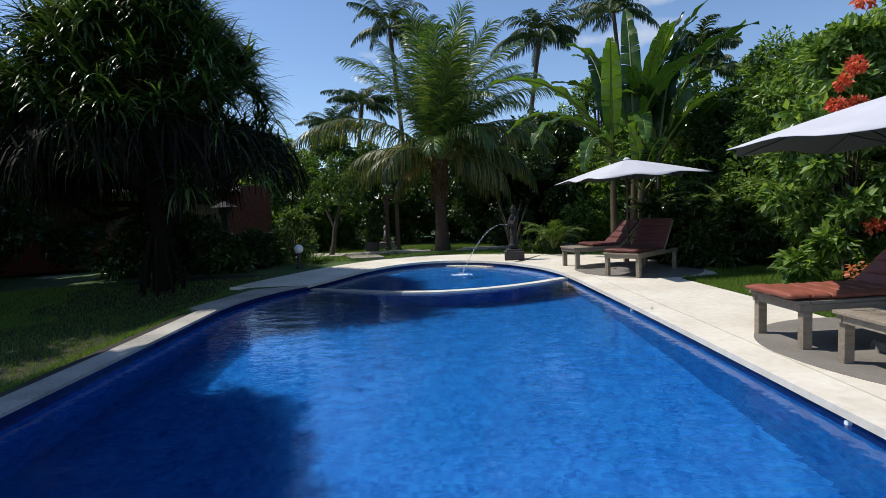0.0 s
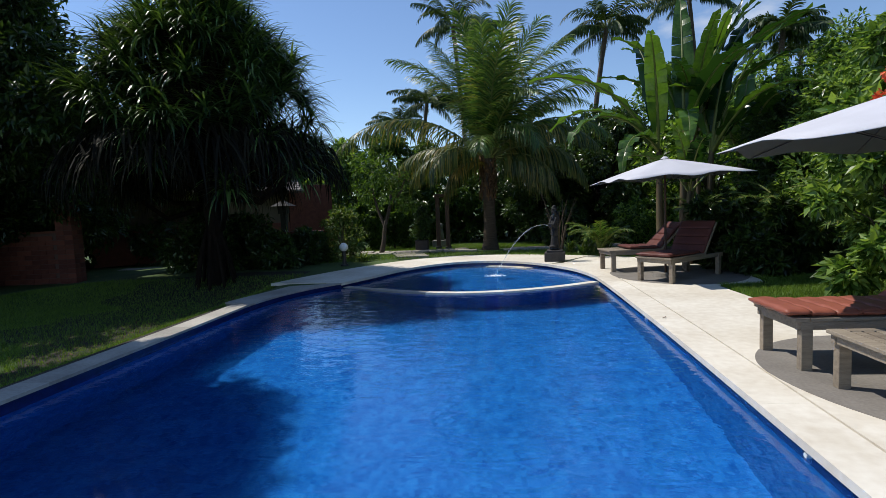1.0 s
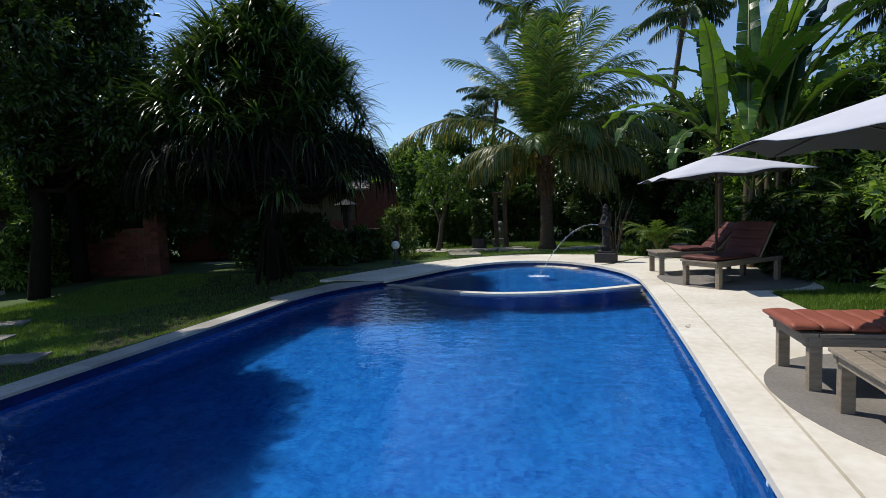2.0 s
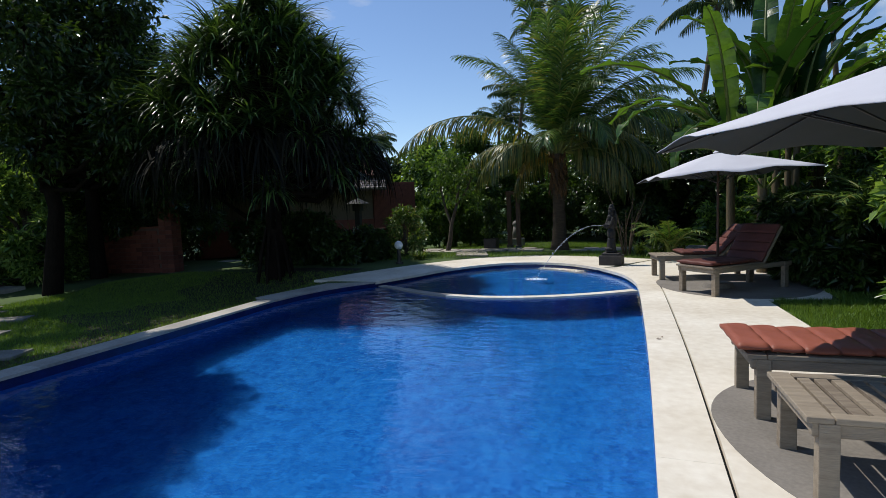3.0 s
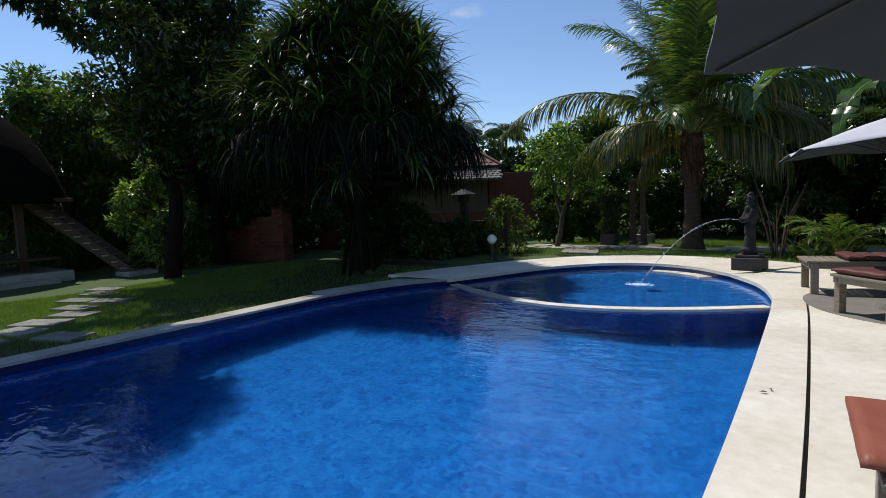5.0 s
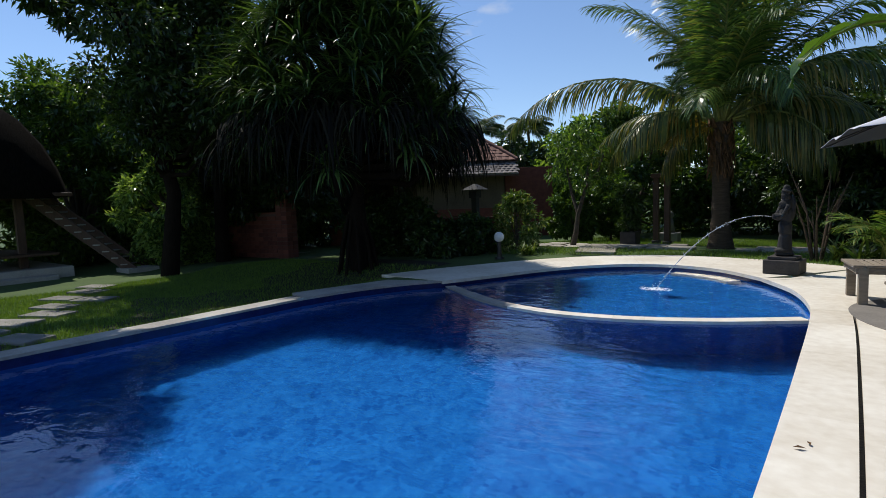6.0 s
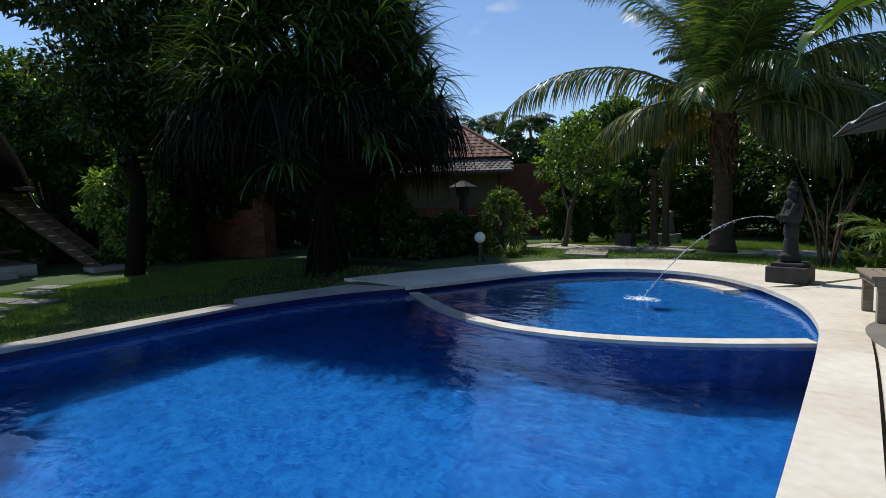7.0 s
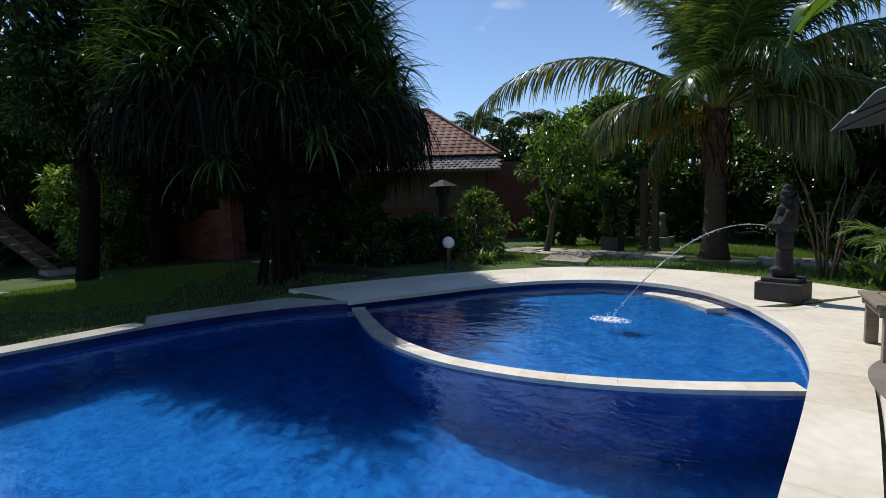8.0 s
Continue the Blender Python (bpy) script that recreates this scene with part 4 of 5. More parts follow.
banana_plant((6.3, 17.0, 0), [
    ((0.0, 0.0, 2.9), [(170, 70, 10, 2.8, 0.62), (240, 66, 5, 2.7, 0.62), (310, 70, 5, 2.7, 0.62), (20, 76, 30, 2.8, 0.62), (280, 82, 55, 2.8, 0.6)]),
    ((0.8, -0.6, 2.5), [(200, 72, 10, 2.4, 0.6), (270, 62, -15, 2.4, 0.6), (330, 70, 5, 2.6, 0.6), (60, 78, 35, 2.6, 0.6)]),
], "banana clump with tall green leaves")
banana_plant((-21.0, 33.0, -0.5), [((0.0, 0.0, 4.2), [(200, 70, 5, 2.8, 0.7), (280, 66, 0, 2.8, 0.7), (340, 70, 5, 2.8, 0.7), (30, 76, 30, 2.8, 0.7), (120, 70, 20, 2.8, 0.7)])], "banana plant behind the house roof")

# screwpines: branching trunks with prop roots and mops of long hanging leaves
def screwpine(foot, radius, top, label, n_heads, per):
    pand = thing("screwpine_tree", label, "screwpine tree", pose(*foot))
    limbs = [([(0, 0, -0.3), (0.05, 0.0, 1.2), (0.0, 0.05, 2.6), (0.1, 0, 4.2)], [0.26, 0.22, 0.20, 0.12])]
    for k in range(9):
        a = k * 0.70
        limbs.append(([(0.18 * math.cos(a), 0.18 * math.sin(a), 1.3 - 0.05 * (k % 3)), (0.38 * math.cos(a), 0.38 * math.sin(a), 0.55), (0.55 * math.cos(a), 0.55 * math.sin(a), -0.4)], [0.05, 0.045, 0.04]))
    heads = []
    for k in range(n_heads):
        a = k * 2.39996
        s = (k + 0.5) / n_heads
        r = radius * 0.80 * math.sqrt(s) * (0.92 + 0.16 * rng.random())
        c = np.array((r * math.cos(a), r * math.sin(a), top - (top - 3.0) * (s ** 1.5) + rng.normal() * 0.34))
        heads.append(c)
        if k % 3 == 0:
            limbs.append(([(0, 0.02, 2.2 + 1.4 * (1 - s)), c * (0.55, 0.55, 1) - (0, 0, 0.9), c - (0, 0, 0.05)], [0.11, 0.08, 0.06]))
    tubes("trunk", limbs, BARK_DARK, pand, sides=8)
    for c in heads:
        n = per
        out = math.atan2(c[1], c[0])
        e = np.radians(84 - 104 * rng.random(n) ** 0.8)
        size = 0.8 + 0.4 * rng.random()
        a = np.where(rng.random(n) < 0.35, out + rng.normal(size=n) * 0.7, rng.random(n) * 2 * np.pi)
        V, F = strap_arrays(c + rng.normal(size=(n, 3)) * 0.07, a, e, np.radians(-84 + 84 * rng.random(n) ** 1.2) + 0.30 * np.maximum(e, 0), size * (0.50 + 0.65 * rng.random(n)), 0.040 + 0.030 * rng.random(n), segs=7)
        raw("leaf_head", V, F, L_PAND, pand)
    # hanging skirt, darkened to paint the shade under the leaf heads
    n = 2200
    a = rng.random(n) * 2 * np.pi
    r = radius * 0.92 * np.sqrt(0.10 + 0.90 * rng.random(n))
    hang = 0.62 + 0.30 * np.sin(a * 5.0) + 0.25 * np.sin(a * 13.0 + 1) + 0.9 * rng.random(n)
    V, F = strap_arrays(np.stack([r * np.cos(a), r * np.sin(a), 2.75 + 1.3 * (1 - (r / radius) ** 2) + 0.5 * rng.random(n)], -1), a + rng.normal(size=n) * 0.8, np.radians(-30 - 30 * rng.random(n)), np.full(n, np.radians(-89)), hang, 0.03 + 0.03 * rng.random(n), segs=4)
    raw("hanging_leaves", V, F, L_SKIRT_SHADE, pand, "hanging skirt leaves coloured dark as in shade")["kind"] = "stuff"


screwpine((-6.97, 14.47, 0.0), 3.55, 6.7, "large dark screwpine with mops of long hanging leaves", 150, 80)
# added, mostly hidden behind the first, to throw shade on the terrace
screwpine((-8.9, 17.6, -0.2), 2.7, 6.2, "screwpine added behind its larger neighbour for shade", 76, 76)


def tree(name, label, foot, height, spread, leaf_mat, per=900, clumps=26, leaf=0.16, width=0.5, trunk_r=0.14, low=0.35, category="tree", group="", lean=(0.0, 0.0)):
    """Tapered trunk, limbs to every clump, leaves in uneven clumps."""
    t = thing(name, label, category, pose(*foot), group)
    C, R, wood = [], [], []
    fork = height * low * 0.8
    wood.append(([(0, 0, -0.1), (0.04 * height * rng.normal() * 0.3, 0.03 * height * rng.normal() * 0.3, fork * 0.6), (0.02, 0.01, fork), (lean[0] * 0.8, lean[1] * 0.8, height * 0.8)], [trunk_r * 1.35, trunk_r, trunk_r * 0.85, trunk_r * 0.2]))
    for k in range(clumps):
        s = (k + 0.5) / clumps
        a = k * 2.39996 + rng.normal() * 0.3
        z = height * (low + (1 - low) * s) * (0.94 + 0.1 * rng.random())
        prof = math.sin(math.pi * min(1.0, 0.22 + 0.74 * s)) ** 0.6
        r = spread * prof * math.sqrt(0.15 + 0.85 * rng.random())
        c = np.array((r * math.cos(a) + lean[0], r * math.sin(a) + lean[1], z - 0.10 * height))
        C.append(c)
        R.append(spread * (0.24 + 0.18 * rng.random()))
        wood.append(([(0, 0, max(0.1, min(fork, z * 0.6))), (c[0] * 0.45, c[1] * 0.45, c[2] * 0.72 + 0.1), c], [trunk_r * 0.45, trunk_r * 0.3, trunk_r * 0.08]))
    tubes("trunk", wood, BARK_DARK if leaf_mat is L_DARK else BARK, t, sides=6)
    V, F = clump_leaves(C, R, per, leaf, width)
    raw("crown", V, F, leaf_mat, t)
    return t


# right-hand planting behind the deck
for x, y, h, sp, mat, lf, per in ((8.0, 11.0, 4.8, 1.5, L_BRIGHT, 0.15, 700), (9.0, 13.0, 5.4, 2.0, L_BRIGHT, 0.15, 900), (8.2, 15.2, 4.4, 1.4, L_DARK, 0.12, 900), (9.8, 9.4, 6.2, 2.2, L_MID, 0.12, 1200),
                                  (9.4, 15.5, 5.6, 2.2, L_MID, 0.13, 1200), (8.0, 8.9, 3.4, 1.1, L_LIGHT, 0.12, 700), (11.5, 12.5, 6.2, 2.6, L_MID, 0.16, 900), (8.3, 6.4, 4.8, 2.0, L_MID, 0.14, 1000), (10.6, 18.5, 5.6, 2.4, L_MID, 0.2, 800)):
    tree("garden_tree", "dense sunlit green garden tree beside the deck", (x, y, 0), h, sp, mat, per, 34, lf, 0.46, 0.06, 0.27)

# flowering shrub with coral clusters
bush = tree("flowering_shrub", "leafy shrub with coral red flower clusters", (6.75, 9.9, 0), 4.8, 0.95, L_BRIGHT, 300, 26, 0.19, 0.5, 0.04, 0.12, "shrub")
for x, y, z, r, pale in ((6.28, 9.5, 4.35, 0.13, 0), (6.15, 9.5, 3.42, 0.13, 0), (5.95, 9.5, 3.18, 0.10, 0), (5.88, 9.5, 2.84, 0.13, 0), (6.20, 9.5, 2.87, 0.12, 0), (6.50, 9.5, 1.06, 0.12, 0), (6.95, 9.5, 2.13, 0.12, 0),
                      (6.15, 9.3, 0.36, 0.20, 1), (6.40, 9.3, 0.30, 0.15, 1), (6.62, 9.3, 0.46, 0.14, 1)):
    V, F = clump_leaves([(x - 6.80, y - 9.9 - 0.5, z)], [r], 110, 0.075, 0.75, 0.8, 0.6)
    raw("blossom", V, F, FLOWER_PALE if pale else FLOWER, bush)

# fan of feathery small palms (areca) by the umbrella
for x, y, h, n, sp in ((6.9, 13.4, 2.6, 16, 1.5), (7.8, 11.2, 2.2, 14, 1.4), (6.2, 15.0, 1.6, 12, 1.2), (3.7, 17.8, 0.5, 16, 0.9)):
    fr = [(360 / n * k + r0.uniform(-12, 12), r0.uniform(55, 86), r0.uniform(-45, 15), 1.45 * sp * r0.uniform(0.75, 1.15)) for k in range(n)]
    coconut_palm("areca_palm", "small feathery green palm in the planting", (x, y, 0), h * 0.30, fr, 0.05, 34, 0.42, 0.03, 0.45)

# back row and far skyline
for x, y, h, sp, mat, lf, per in ((-1.5, 30.0, 4.8, 2.4, L_FAR, 0.20, 600), (2.4, 27.5, 5.8, 2.5, L_DARK, 0.20, 900), (5.6, 26.4, 6.2, 2.7, L_DARK, 0.20, 900), (11.2, 22.5, 5.0, 2.2, L_MID, 0.20, 700), (9.0, 24.0, 5.6, 2.8, L_MID, 0.26, 600),
                                  (-4.8, 30.0, 6.4, 3.0, L_FAR, 0.22, 700), (-9.5, 36.0, 6.8, 3.4, L_MID, 0.34, 500), (0.5, 33.0, 6.4, 3.2, L_DARK, 0.32, 500), (6.5, 32.0, 7.5, 3.4, L_DARK, 0.32, 500),
                                  (12.5, 27.0, 7.6, 3.2, L_MID, 0.30, 600), (17.5, 24.0, 9.5, 3.8, L_MID, 0.30, 600), (-14.5, 36.0, 6.2, 3.2, L_DARK, 0.34, 500), (22.0, 30.0, 9.0, 4.0, L_DARK, 0.34, 500),
                                  (8.8, 28.5, 9.4, 2.4, L_MID, 0.20, 500), (14.5, 17.0, 7.0, 3.0, L_MID, 0.24, 700), (14.0, 9.0, 8.0, 3.2, L_DARK, 0.24, 700)):
    tree("background_tree", "leafy green tree behind the garden", (x, y, -0.25), h, sp, mat, per, 24, lf, 0.5, 0.16, 0.15)
# left side
big_tree = None
for x, y, h, sp, mat, lf, per, low in ((-13.5, 12.6, 10.4, 3.1, L_DARK, 0.21, 850, 0.50), (-15.6, 17.8, 8.0, 2.8, L_DARK, 0.22, 1000, 0.34), (-15.0, 15.2, 8.8, 2.2, L_DARK, 0.20, 520, 0.62), (-19.0, 19.5, 7.6, 2.8, L_FAR, 0.26, 800, 0.12), (-22.2, 13.0, 8.2, 3.0, L_FAR, 0.26, 700, 0.1), (-24.0, 22.0, 8.6, 3.6, L_FAR, 0.32, 700, 0.12),
                                       (-17.0, 23.5, 7.0, 3.0, L_DARK, 0.30, 600, 0.12), (-28.0, 15.0, 8.2, 3.4, L_FAR, 0.32, 600, 0.1), (-30.0, 27.0, 9.5, 4.0, L_FAR, 0.36, 500, 0.1), (-26.0, 8.0, 7.0, 3.0, L_FAR, 0.32, 600, 0.1), (-21.8, 16.6, 8.2, 3.0, L_FAR, 0.28, 700, 0.1), (-16.6, 14.2, 4.4, 1.7, L_BRIGHT, 0.20, 500, 0.1), (-17.5, 16.8, 6.0, 2.2, L_MID, 0.22, 700, 0.1)):
    made = tree("shade_tree", "dark leafy shade tree over the lawn", (x, y, -0.4), h, sp, mat, per, 34, lf, 0.42, 0.22, low, lean=(0.9, 0.9) if y == 12.6 else (0, 0))
    big_tree = made if y == 12.6 else big_tree
# two unseen trees beyond the left edge, placed for their cast shade
tree("shade_tree", "unseen tree placed to shade pool and lawn", (-13.2, 6.5, -0.4), 12.2, 2.3, L_DARK, 900, 30, 0.26, 0.45, 0.2, 0.76, lean=(2.6, 1.4))
tree("shade_tree", "unseen tree placed to shade pool and lawn", (-12.6, 4.6, -0.4), 12.0, 2.5, L_DARK, 1000, 30, 0.26, 0.45, 0.2, 0.74, lean=(2.2, 1.0))

# a low limb of the big tree with drooping leaf clusters
for cx, cy, cz, r in ((1.3, -3.3, 7.3, 0.45), (1.5, -2.8, 7.0, 0.40), (1.8, -2.3, 7.6, 0.45), (0.9, -3.1, 7.9, 0.5), (2.1, -1.5, 7.9, 0.5), (1.2, -3.9, 7.6, 0.4)):
    tubes("branch", [([(0.5, 0.2, 5.6), (cx * 0.7, cy * 0.5, cz + 0.5), (cx, cy, cz)], [0.08, 0.05, 0.015])], BARK_DARK, big_tree, sides=6)
    V, F = clump_leaves([(cx, cy, cz), (cx + 0.1, cy + 0.1, cz - 0.35)], [r, r * 0.6], 110, 0.28, 0.30, 0.5, 0.3)
    raw("leaf_spray", V, F, L_DARK, big_tree)

# dark shrubs in the shade behind the far loungers
for x, y, h, sp in ((5.75, 13.4, 1.7, 0.75), (6.35, 12.8, 1.7, 0.8), (6.9, 14.0, 2.1, 1.0), (5.9, 14.4, 1.9, 0.8)):
    tree("garden_shrub", "dark green shrub in deep shade behind loungers", (x, y, -0.05), h, sp, L_DARK, 420, 16, 0.17, 0.4, 0.04, 0.12, "shrub")

# shrubs near the lamp
tree("light_shrub", "pale variegated shrub beside the globe lamp", (-4.85, 19.0, -0.03), 2.0, 0.75, L_LIGHT, 130, 18, 0.17, 0.4, 0.03, 0.08, "shrub")
for x, y, h, sp, mat in ((-7.2, 16.9, 1.8, 1.2, L_DARK), (-8.8, 17.4, 1.9, 1.3, L_DARK), (-6.2, 16.6, 1.1, 0.8, L_DARK), (-5.8, 17.9, 1.2, 0.8, L_DARK), (-4.4, 25.6, 2.4, 1.0, L_FAR), (3.2, 22.2, 1.6, 0.9, L_DARK), (5.9, 20.9, 1.8, 1.1, L_MID), (-5.6, 24.6, 2.2, 1.0, L_FAR)):
    tree("garden_shrub", "dark green garden shrub behind the terrace", (x, y, -0.1), h, sp, mat, 420, 16, 0.16, 0.45, 0.04, 0.15, "shrub")


lean_tree = thing("frangipani_tree", "small leaning tree with pale trunk beside the path", "tree", pose(-4.0, 21.0, -0.12))
tubes("trunk", [([(0, 0, -0.1), (0.14, 0.05, 0.5), (0.20, 0.10, 1.1), (0.42, 0.2, 1.9), (0.5, 0.3, 2.7)], [0.11, 0.09, 0.075, 0.06, 0.04]), ([(0.20, 0.10, 1.1), (-0.1, 0.3, 1.8), (-0.3, 0.4, 2.6)], [0.06, 0.05, 0.03]), ([(0.42, 0.2, 1.9), (0.9, 0.0, 2.4), (1.1, 0.0, 2.9)], [0.05, 0.04, 0.025])], BARK, lean_tree, sides=8)
cc = [np.array((0.35 + 1.0 * math.cos(k * 2.4) * math.sqrt((k + 1) / 15), 0.2 + 0.9 * math.sin(k * 2.4) * math.sqrt((k + 1) / 15), 3.7 - 1.7 * (k + 1) / 15 + 0.3 * math.sin(k * 3.7))) for k in range(15)]
V, F = clump_leaves(cc, [0.42 + 0.12 * math.sin(k * 1.9) for k in range(15)], 85, 0.20, 0.34)
raw("crown", V, F, L_FAR, lean_tree)


def lily(foot, n, ln, label):
    t = thing("strap_leaf_plant", label, "garden plant", pose(*foot), "strap leaf plants")
    V, F = strap_arrays(rng.normal(size=(n, 3)) * (0.10, 0.10, 0.02) + (0, 0, 0.04), rng.random(n) * 6.283, np.radians(45 + 42 * rng.random(n)), np.radians(-40 + 70 * rng.random(n)), ln * (0.6 + 0.6 * rng.random(n)), np.full(n, 0.055), segs=5)
    raw("leaves", V, F, L_LIGHT, t)
    return t


for x, y, ln in ((-6.5, 18.2, 1.7), (-7.1, 18.0, 1.6), (3.35, 18.4, 0.75), (2.95, 18.9, 0.7), (3.9, 18.1, 0.8), (-3.9, 17.9, 0.5)):
    lily((x, y, -0.04), 46, ln, "clump of arching light green strap leaves")

# ---- buildings and garden structures ----
house = thing("house", "low brick and plaster house with shingle and clay tile roof", "house", Matrix.Translation((-9.3, 26.8, -0.35)) @ Matrix.Rotation(radians(219.7), 4, "Z"))
# local x runs along the front, away from the corner; +y points to the garden
boxed("wall", (0.45, 9.0, -5.0, -0.95, 0.0, 3.15), PLASTER, house, "ochre plaster wall", bevel=0)
boxed("brick_plinth", (0.43, 9.02, -0.945, -0.86, 0.0, 1.55), BRICK, house, "dark red brick lower wall", bevel=0.01)
boxed("side_wall", (-1.9, 0.42, -1.6, -0.85, 0.0, 3.45), BRICK, house, "dark red brick corner wall", bevel=0.01)
boxed("door", (5.2, 6.2, -0.94, -0.88, 1.56, 2.2), WOOD_DARK, house, bevel=0.01)
boxed("fascia", (-0.1, 9.3, 0.0, 0.04, 3.02, 3.12), WOOD_DARK, house, bevel=0.005)


def roof_field(parent, name, corner, along, up, width_low, width_high, shift, rows, pitch, mat, thick=0.025):
    """Courses of tiles on a sloping plane; alike tiles share one mesh."""
    A, U = unit(np.array(along, float)), np.array(up, float)
    ln = np.linalg.norm(U)
    Un = U / ln
    Nn = unit(np.cross(A, Un))
    step = ln / rows
    me = bpy.data.meshes.new(name)
    w, l = pitch * 0.96, step * 1.25
    vs = [(0, 0, thick), (w * 0.5, 0, thick + 0.02), (w, 0, thick), (w, l, 0.0), (w * 0.5, l, 0.02), (0, l, 0.0), (0, 0, 0), (w, 0, 0)]
    me.from_pydata(vs, [], [(0, 1, 4, 5), (1, 2, 3, 4), (6, 7, 2, 1, 0)])
    me.materials.append(mat)
    basis = Matrix(((A[0], Un[0], Nn[0], 0), (A[1], Un[1], Nn[1], 0), (A[2], Un[2], Nn[2], 0), (0, 0, 0, 1)))
    for r in range(rows):
        f = r / rows
        lo, hi = shift * f, shift * f + width_low + (width_high - width_low) * f
        n = max(1, int((hi - lo) / pitch))
        for k in range(n):
            p = np.array(corner) + A * (lo + (k + 0.5 * (r % 2)) * pitch) + Un * (r * step) + Nn * 0.02
            ob = new(name, me)
            ob.parent = parent
            ob.matrix_local = Matrix.Translation(p) @ basis
    return me


# skirt roof of shingles over the front, then the hipped clay roof
bm = bmesh.new()
plate(bm, [(-0.1, 0.05), (9.3, 0.05), (9.3, -1.0), (-0.1, -1.0)], 0, 0.03)
for v in bm.verts:
    v.co.z += 3.10 + (0.05 - v.co.y) * 0.62
skirt = part("skirt_roof", bm, SHINGLE, house, "grey wooden shingle skirt roof")
roof_field(skirt, "shingle", (9.3, 0.08, 3.13), (-1, 0, 0), (0, -1.05, 0.65), 9.4, 9.4, 0.0, 6, 0.24, SHINGLE)
bm = bmesh.new()
q = [(-0.2, -0.75, 3.80), (9.4, -0.75, 3.80), (9.4, -7.2, 3.80), (-0.2, -7.2, 3.80), (3.0, -3.9, 6.3), (6.2, -3.9, 6.3)]
vs = [bm.verts.new(p) for p in q]
for f in ((0, 1, 5, 4), (1, 2, 5), (2, 3, 4, 5), (3, 0, 4), (0, 3, 2, 1)):
    bm.faces.new([vs[i] for i in f])
bmesh.ops.recalc_face_normals(bm, faces=bm.faces)
hip = part("hip_roof", bm, TILE, house, "weathered red clay tile hip roof")
roof_field(hip, "roof_tile", (9.4, -0.75, 3.80), (-1, 0, 0), (0, -3.15, 2.5), 9.6, 3.2, 3.2, 14, 0.34, TILE)
for a, b in ((4, 5), (0, 4), (1, 5)):
    tubes("ridge_tile", [([np.array(q[a]) + (0, 0, 0.05), (np.array(q[a]) + q[b]) / 2 + (0, 0, 0.05), np.array(q[b]) + (0, 0, 0.05)], [0.09] * 3)], TILE, hip, sides=8)

lan = thing("wall_lantern", "small dark stone lantern with pagoda roof by the house", "lantern", pose(-7.95, 21.35, -0.25))
boxed("post", (-0.11, 0.11, -0.11, 0.11, 0, 1.9), STONE_DARK, lan, bevel=0.01)
boxed("light_box", (-0.17, 0.17, -0.17, 0.17, 1.9, 2.2), STONE_DARK, lan, bevel=0.01)
bm = bmesh.new()
bmesh.ops.create_cone(bm, segments=4, radius1=0.52, radius2=0.06, depth=0.22, cap_ends=True, matrix=Matrix.Translation((0, 0, 2.31)) @ Matrix.Rotation(radians(45), 4, "Z"))
part("roof", bm, STONE_DARK, lan)


def brick_wall(name, label, x0, y0, x1, y1, z0, h, limit):
    """A garden wall: a mortar core with courses of bricks standing proud on the garden side."""
    d = Vector((x1 - x0, y1 - y0, 0))
    ang = math.atan2(d.y, d.x)
    t = thing(name, label, "wall", Matrix.Translation((x0, y0, z0)) @ Matrix.Rotation(ang, 4, "Z"), kind="structure")
    boxed("core", (0, d.length, 0.01, 0.2, 0, h - 0.02), MORTAR, t, bevel=0)
    boxed("coping", (-0.03, d.length + 0.03, -0.04, 0.25, h - 0.02, h + 0.05), BRICK, t, bevel=0.01)
    bw, bh = 0.46, 0.155
    bm = box(bmesh.new(), 0, bw - 0.012, -0.012, 0.012, 0, bh - 0.012, 0.0)
    me = bpy.data.meshes.new("brick")
    bm.to_mesh(me)
    bm.free()
    me.materials.append(BRICK)
    count = 0
    for r in range(int((h - 0.02) / bh)):
        for k in range(int(d.length / bw)):
            x = k * bw + (bw / 2 if r % 2 else 0)
            if x + bw > d.length or count >= limit:
                continue
            ob = new("brick", me)
            ob.parent = t
            ob.matrix_local = pose(x, 0.006 * math.sin(k * 5.1 + r * 3.3) * 0.4, r * bh)
            count += 1
    return t


def brick_pillar(foot, h):
    """The end of the garden wall: a square post laid in courses under a stone cap."""
    t = thing("gate_pillar", "tall dark red brick pillar at the wall end", "pillar", Matrix.Translation(foot) @ Matrix.Rotation(radians(10), 4, "Z"), kind="structure")
    boxed("core", (-0.25, 0.25, -0.25, 0.25, 0, h), MORTAR, t, bevel=0)
    boxed("cap", (-0.34, 0.34, -0.34, 0.34, h, h + 0.09), PLINTH, t, bevel=0.02)
    for r in range(int(h / 0.155)):
        for k in range(2):
            for ang in (0, 90):
                ob = new("brick", PILLAR_BRICK)
                ob.parent = t
                ob.matrix_local = Matrix.Rotation(radians(ang), 4, "Z") @ pose(-0.262 + 0.262 * k, -0.262, r * 0.155)
    return t


bm = box(bmesh.new(), 0.006, 0.256, 0, 0.024, 0, 0.143, 0.0)
PILLAR_BRICK = bpy.data.meshes.new("brick")
bm.to_mesh(PILLAR_BRICK)
bm.free()
PILLAR_BRICK.materials.append(BRICK)
brick_wall("garden_wall", "dark red brick garden wall behind the lawn", -22.0, 15.2, -13.6, 16.8, -0.45, 1.80, 260)
brick_pillar((-13.35, 16.85, -0.45), 2.75)
brick_wall("planter_wall", "low red brick wall behind the shrubs", -10.0, 18.2, -5.5, 19.4, -0.2, 1.15, 120)

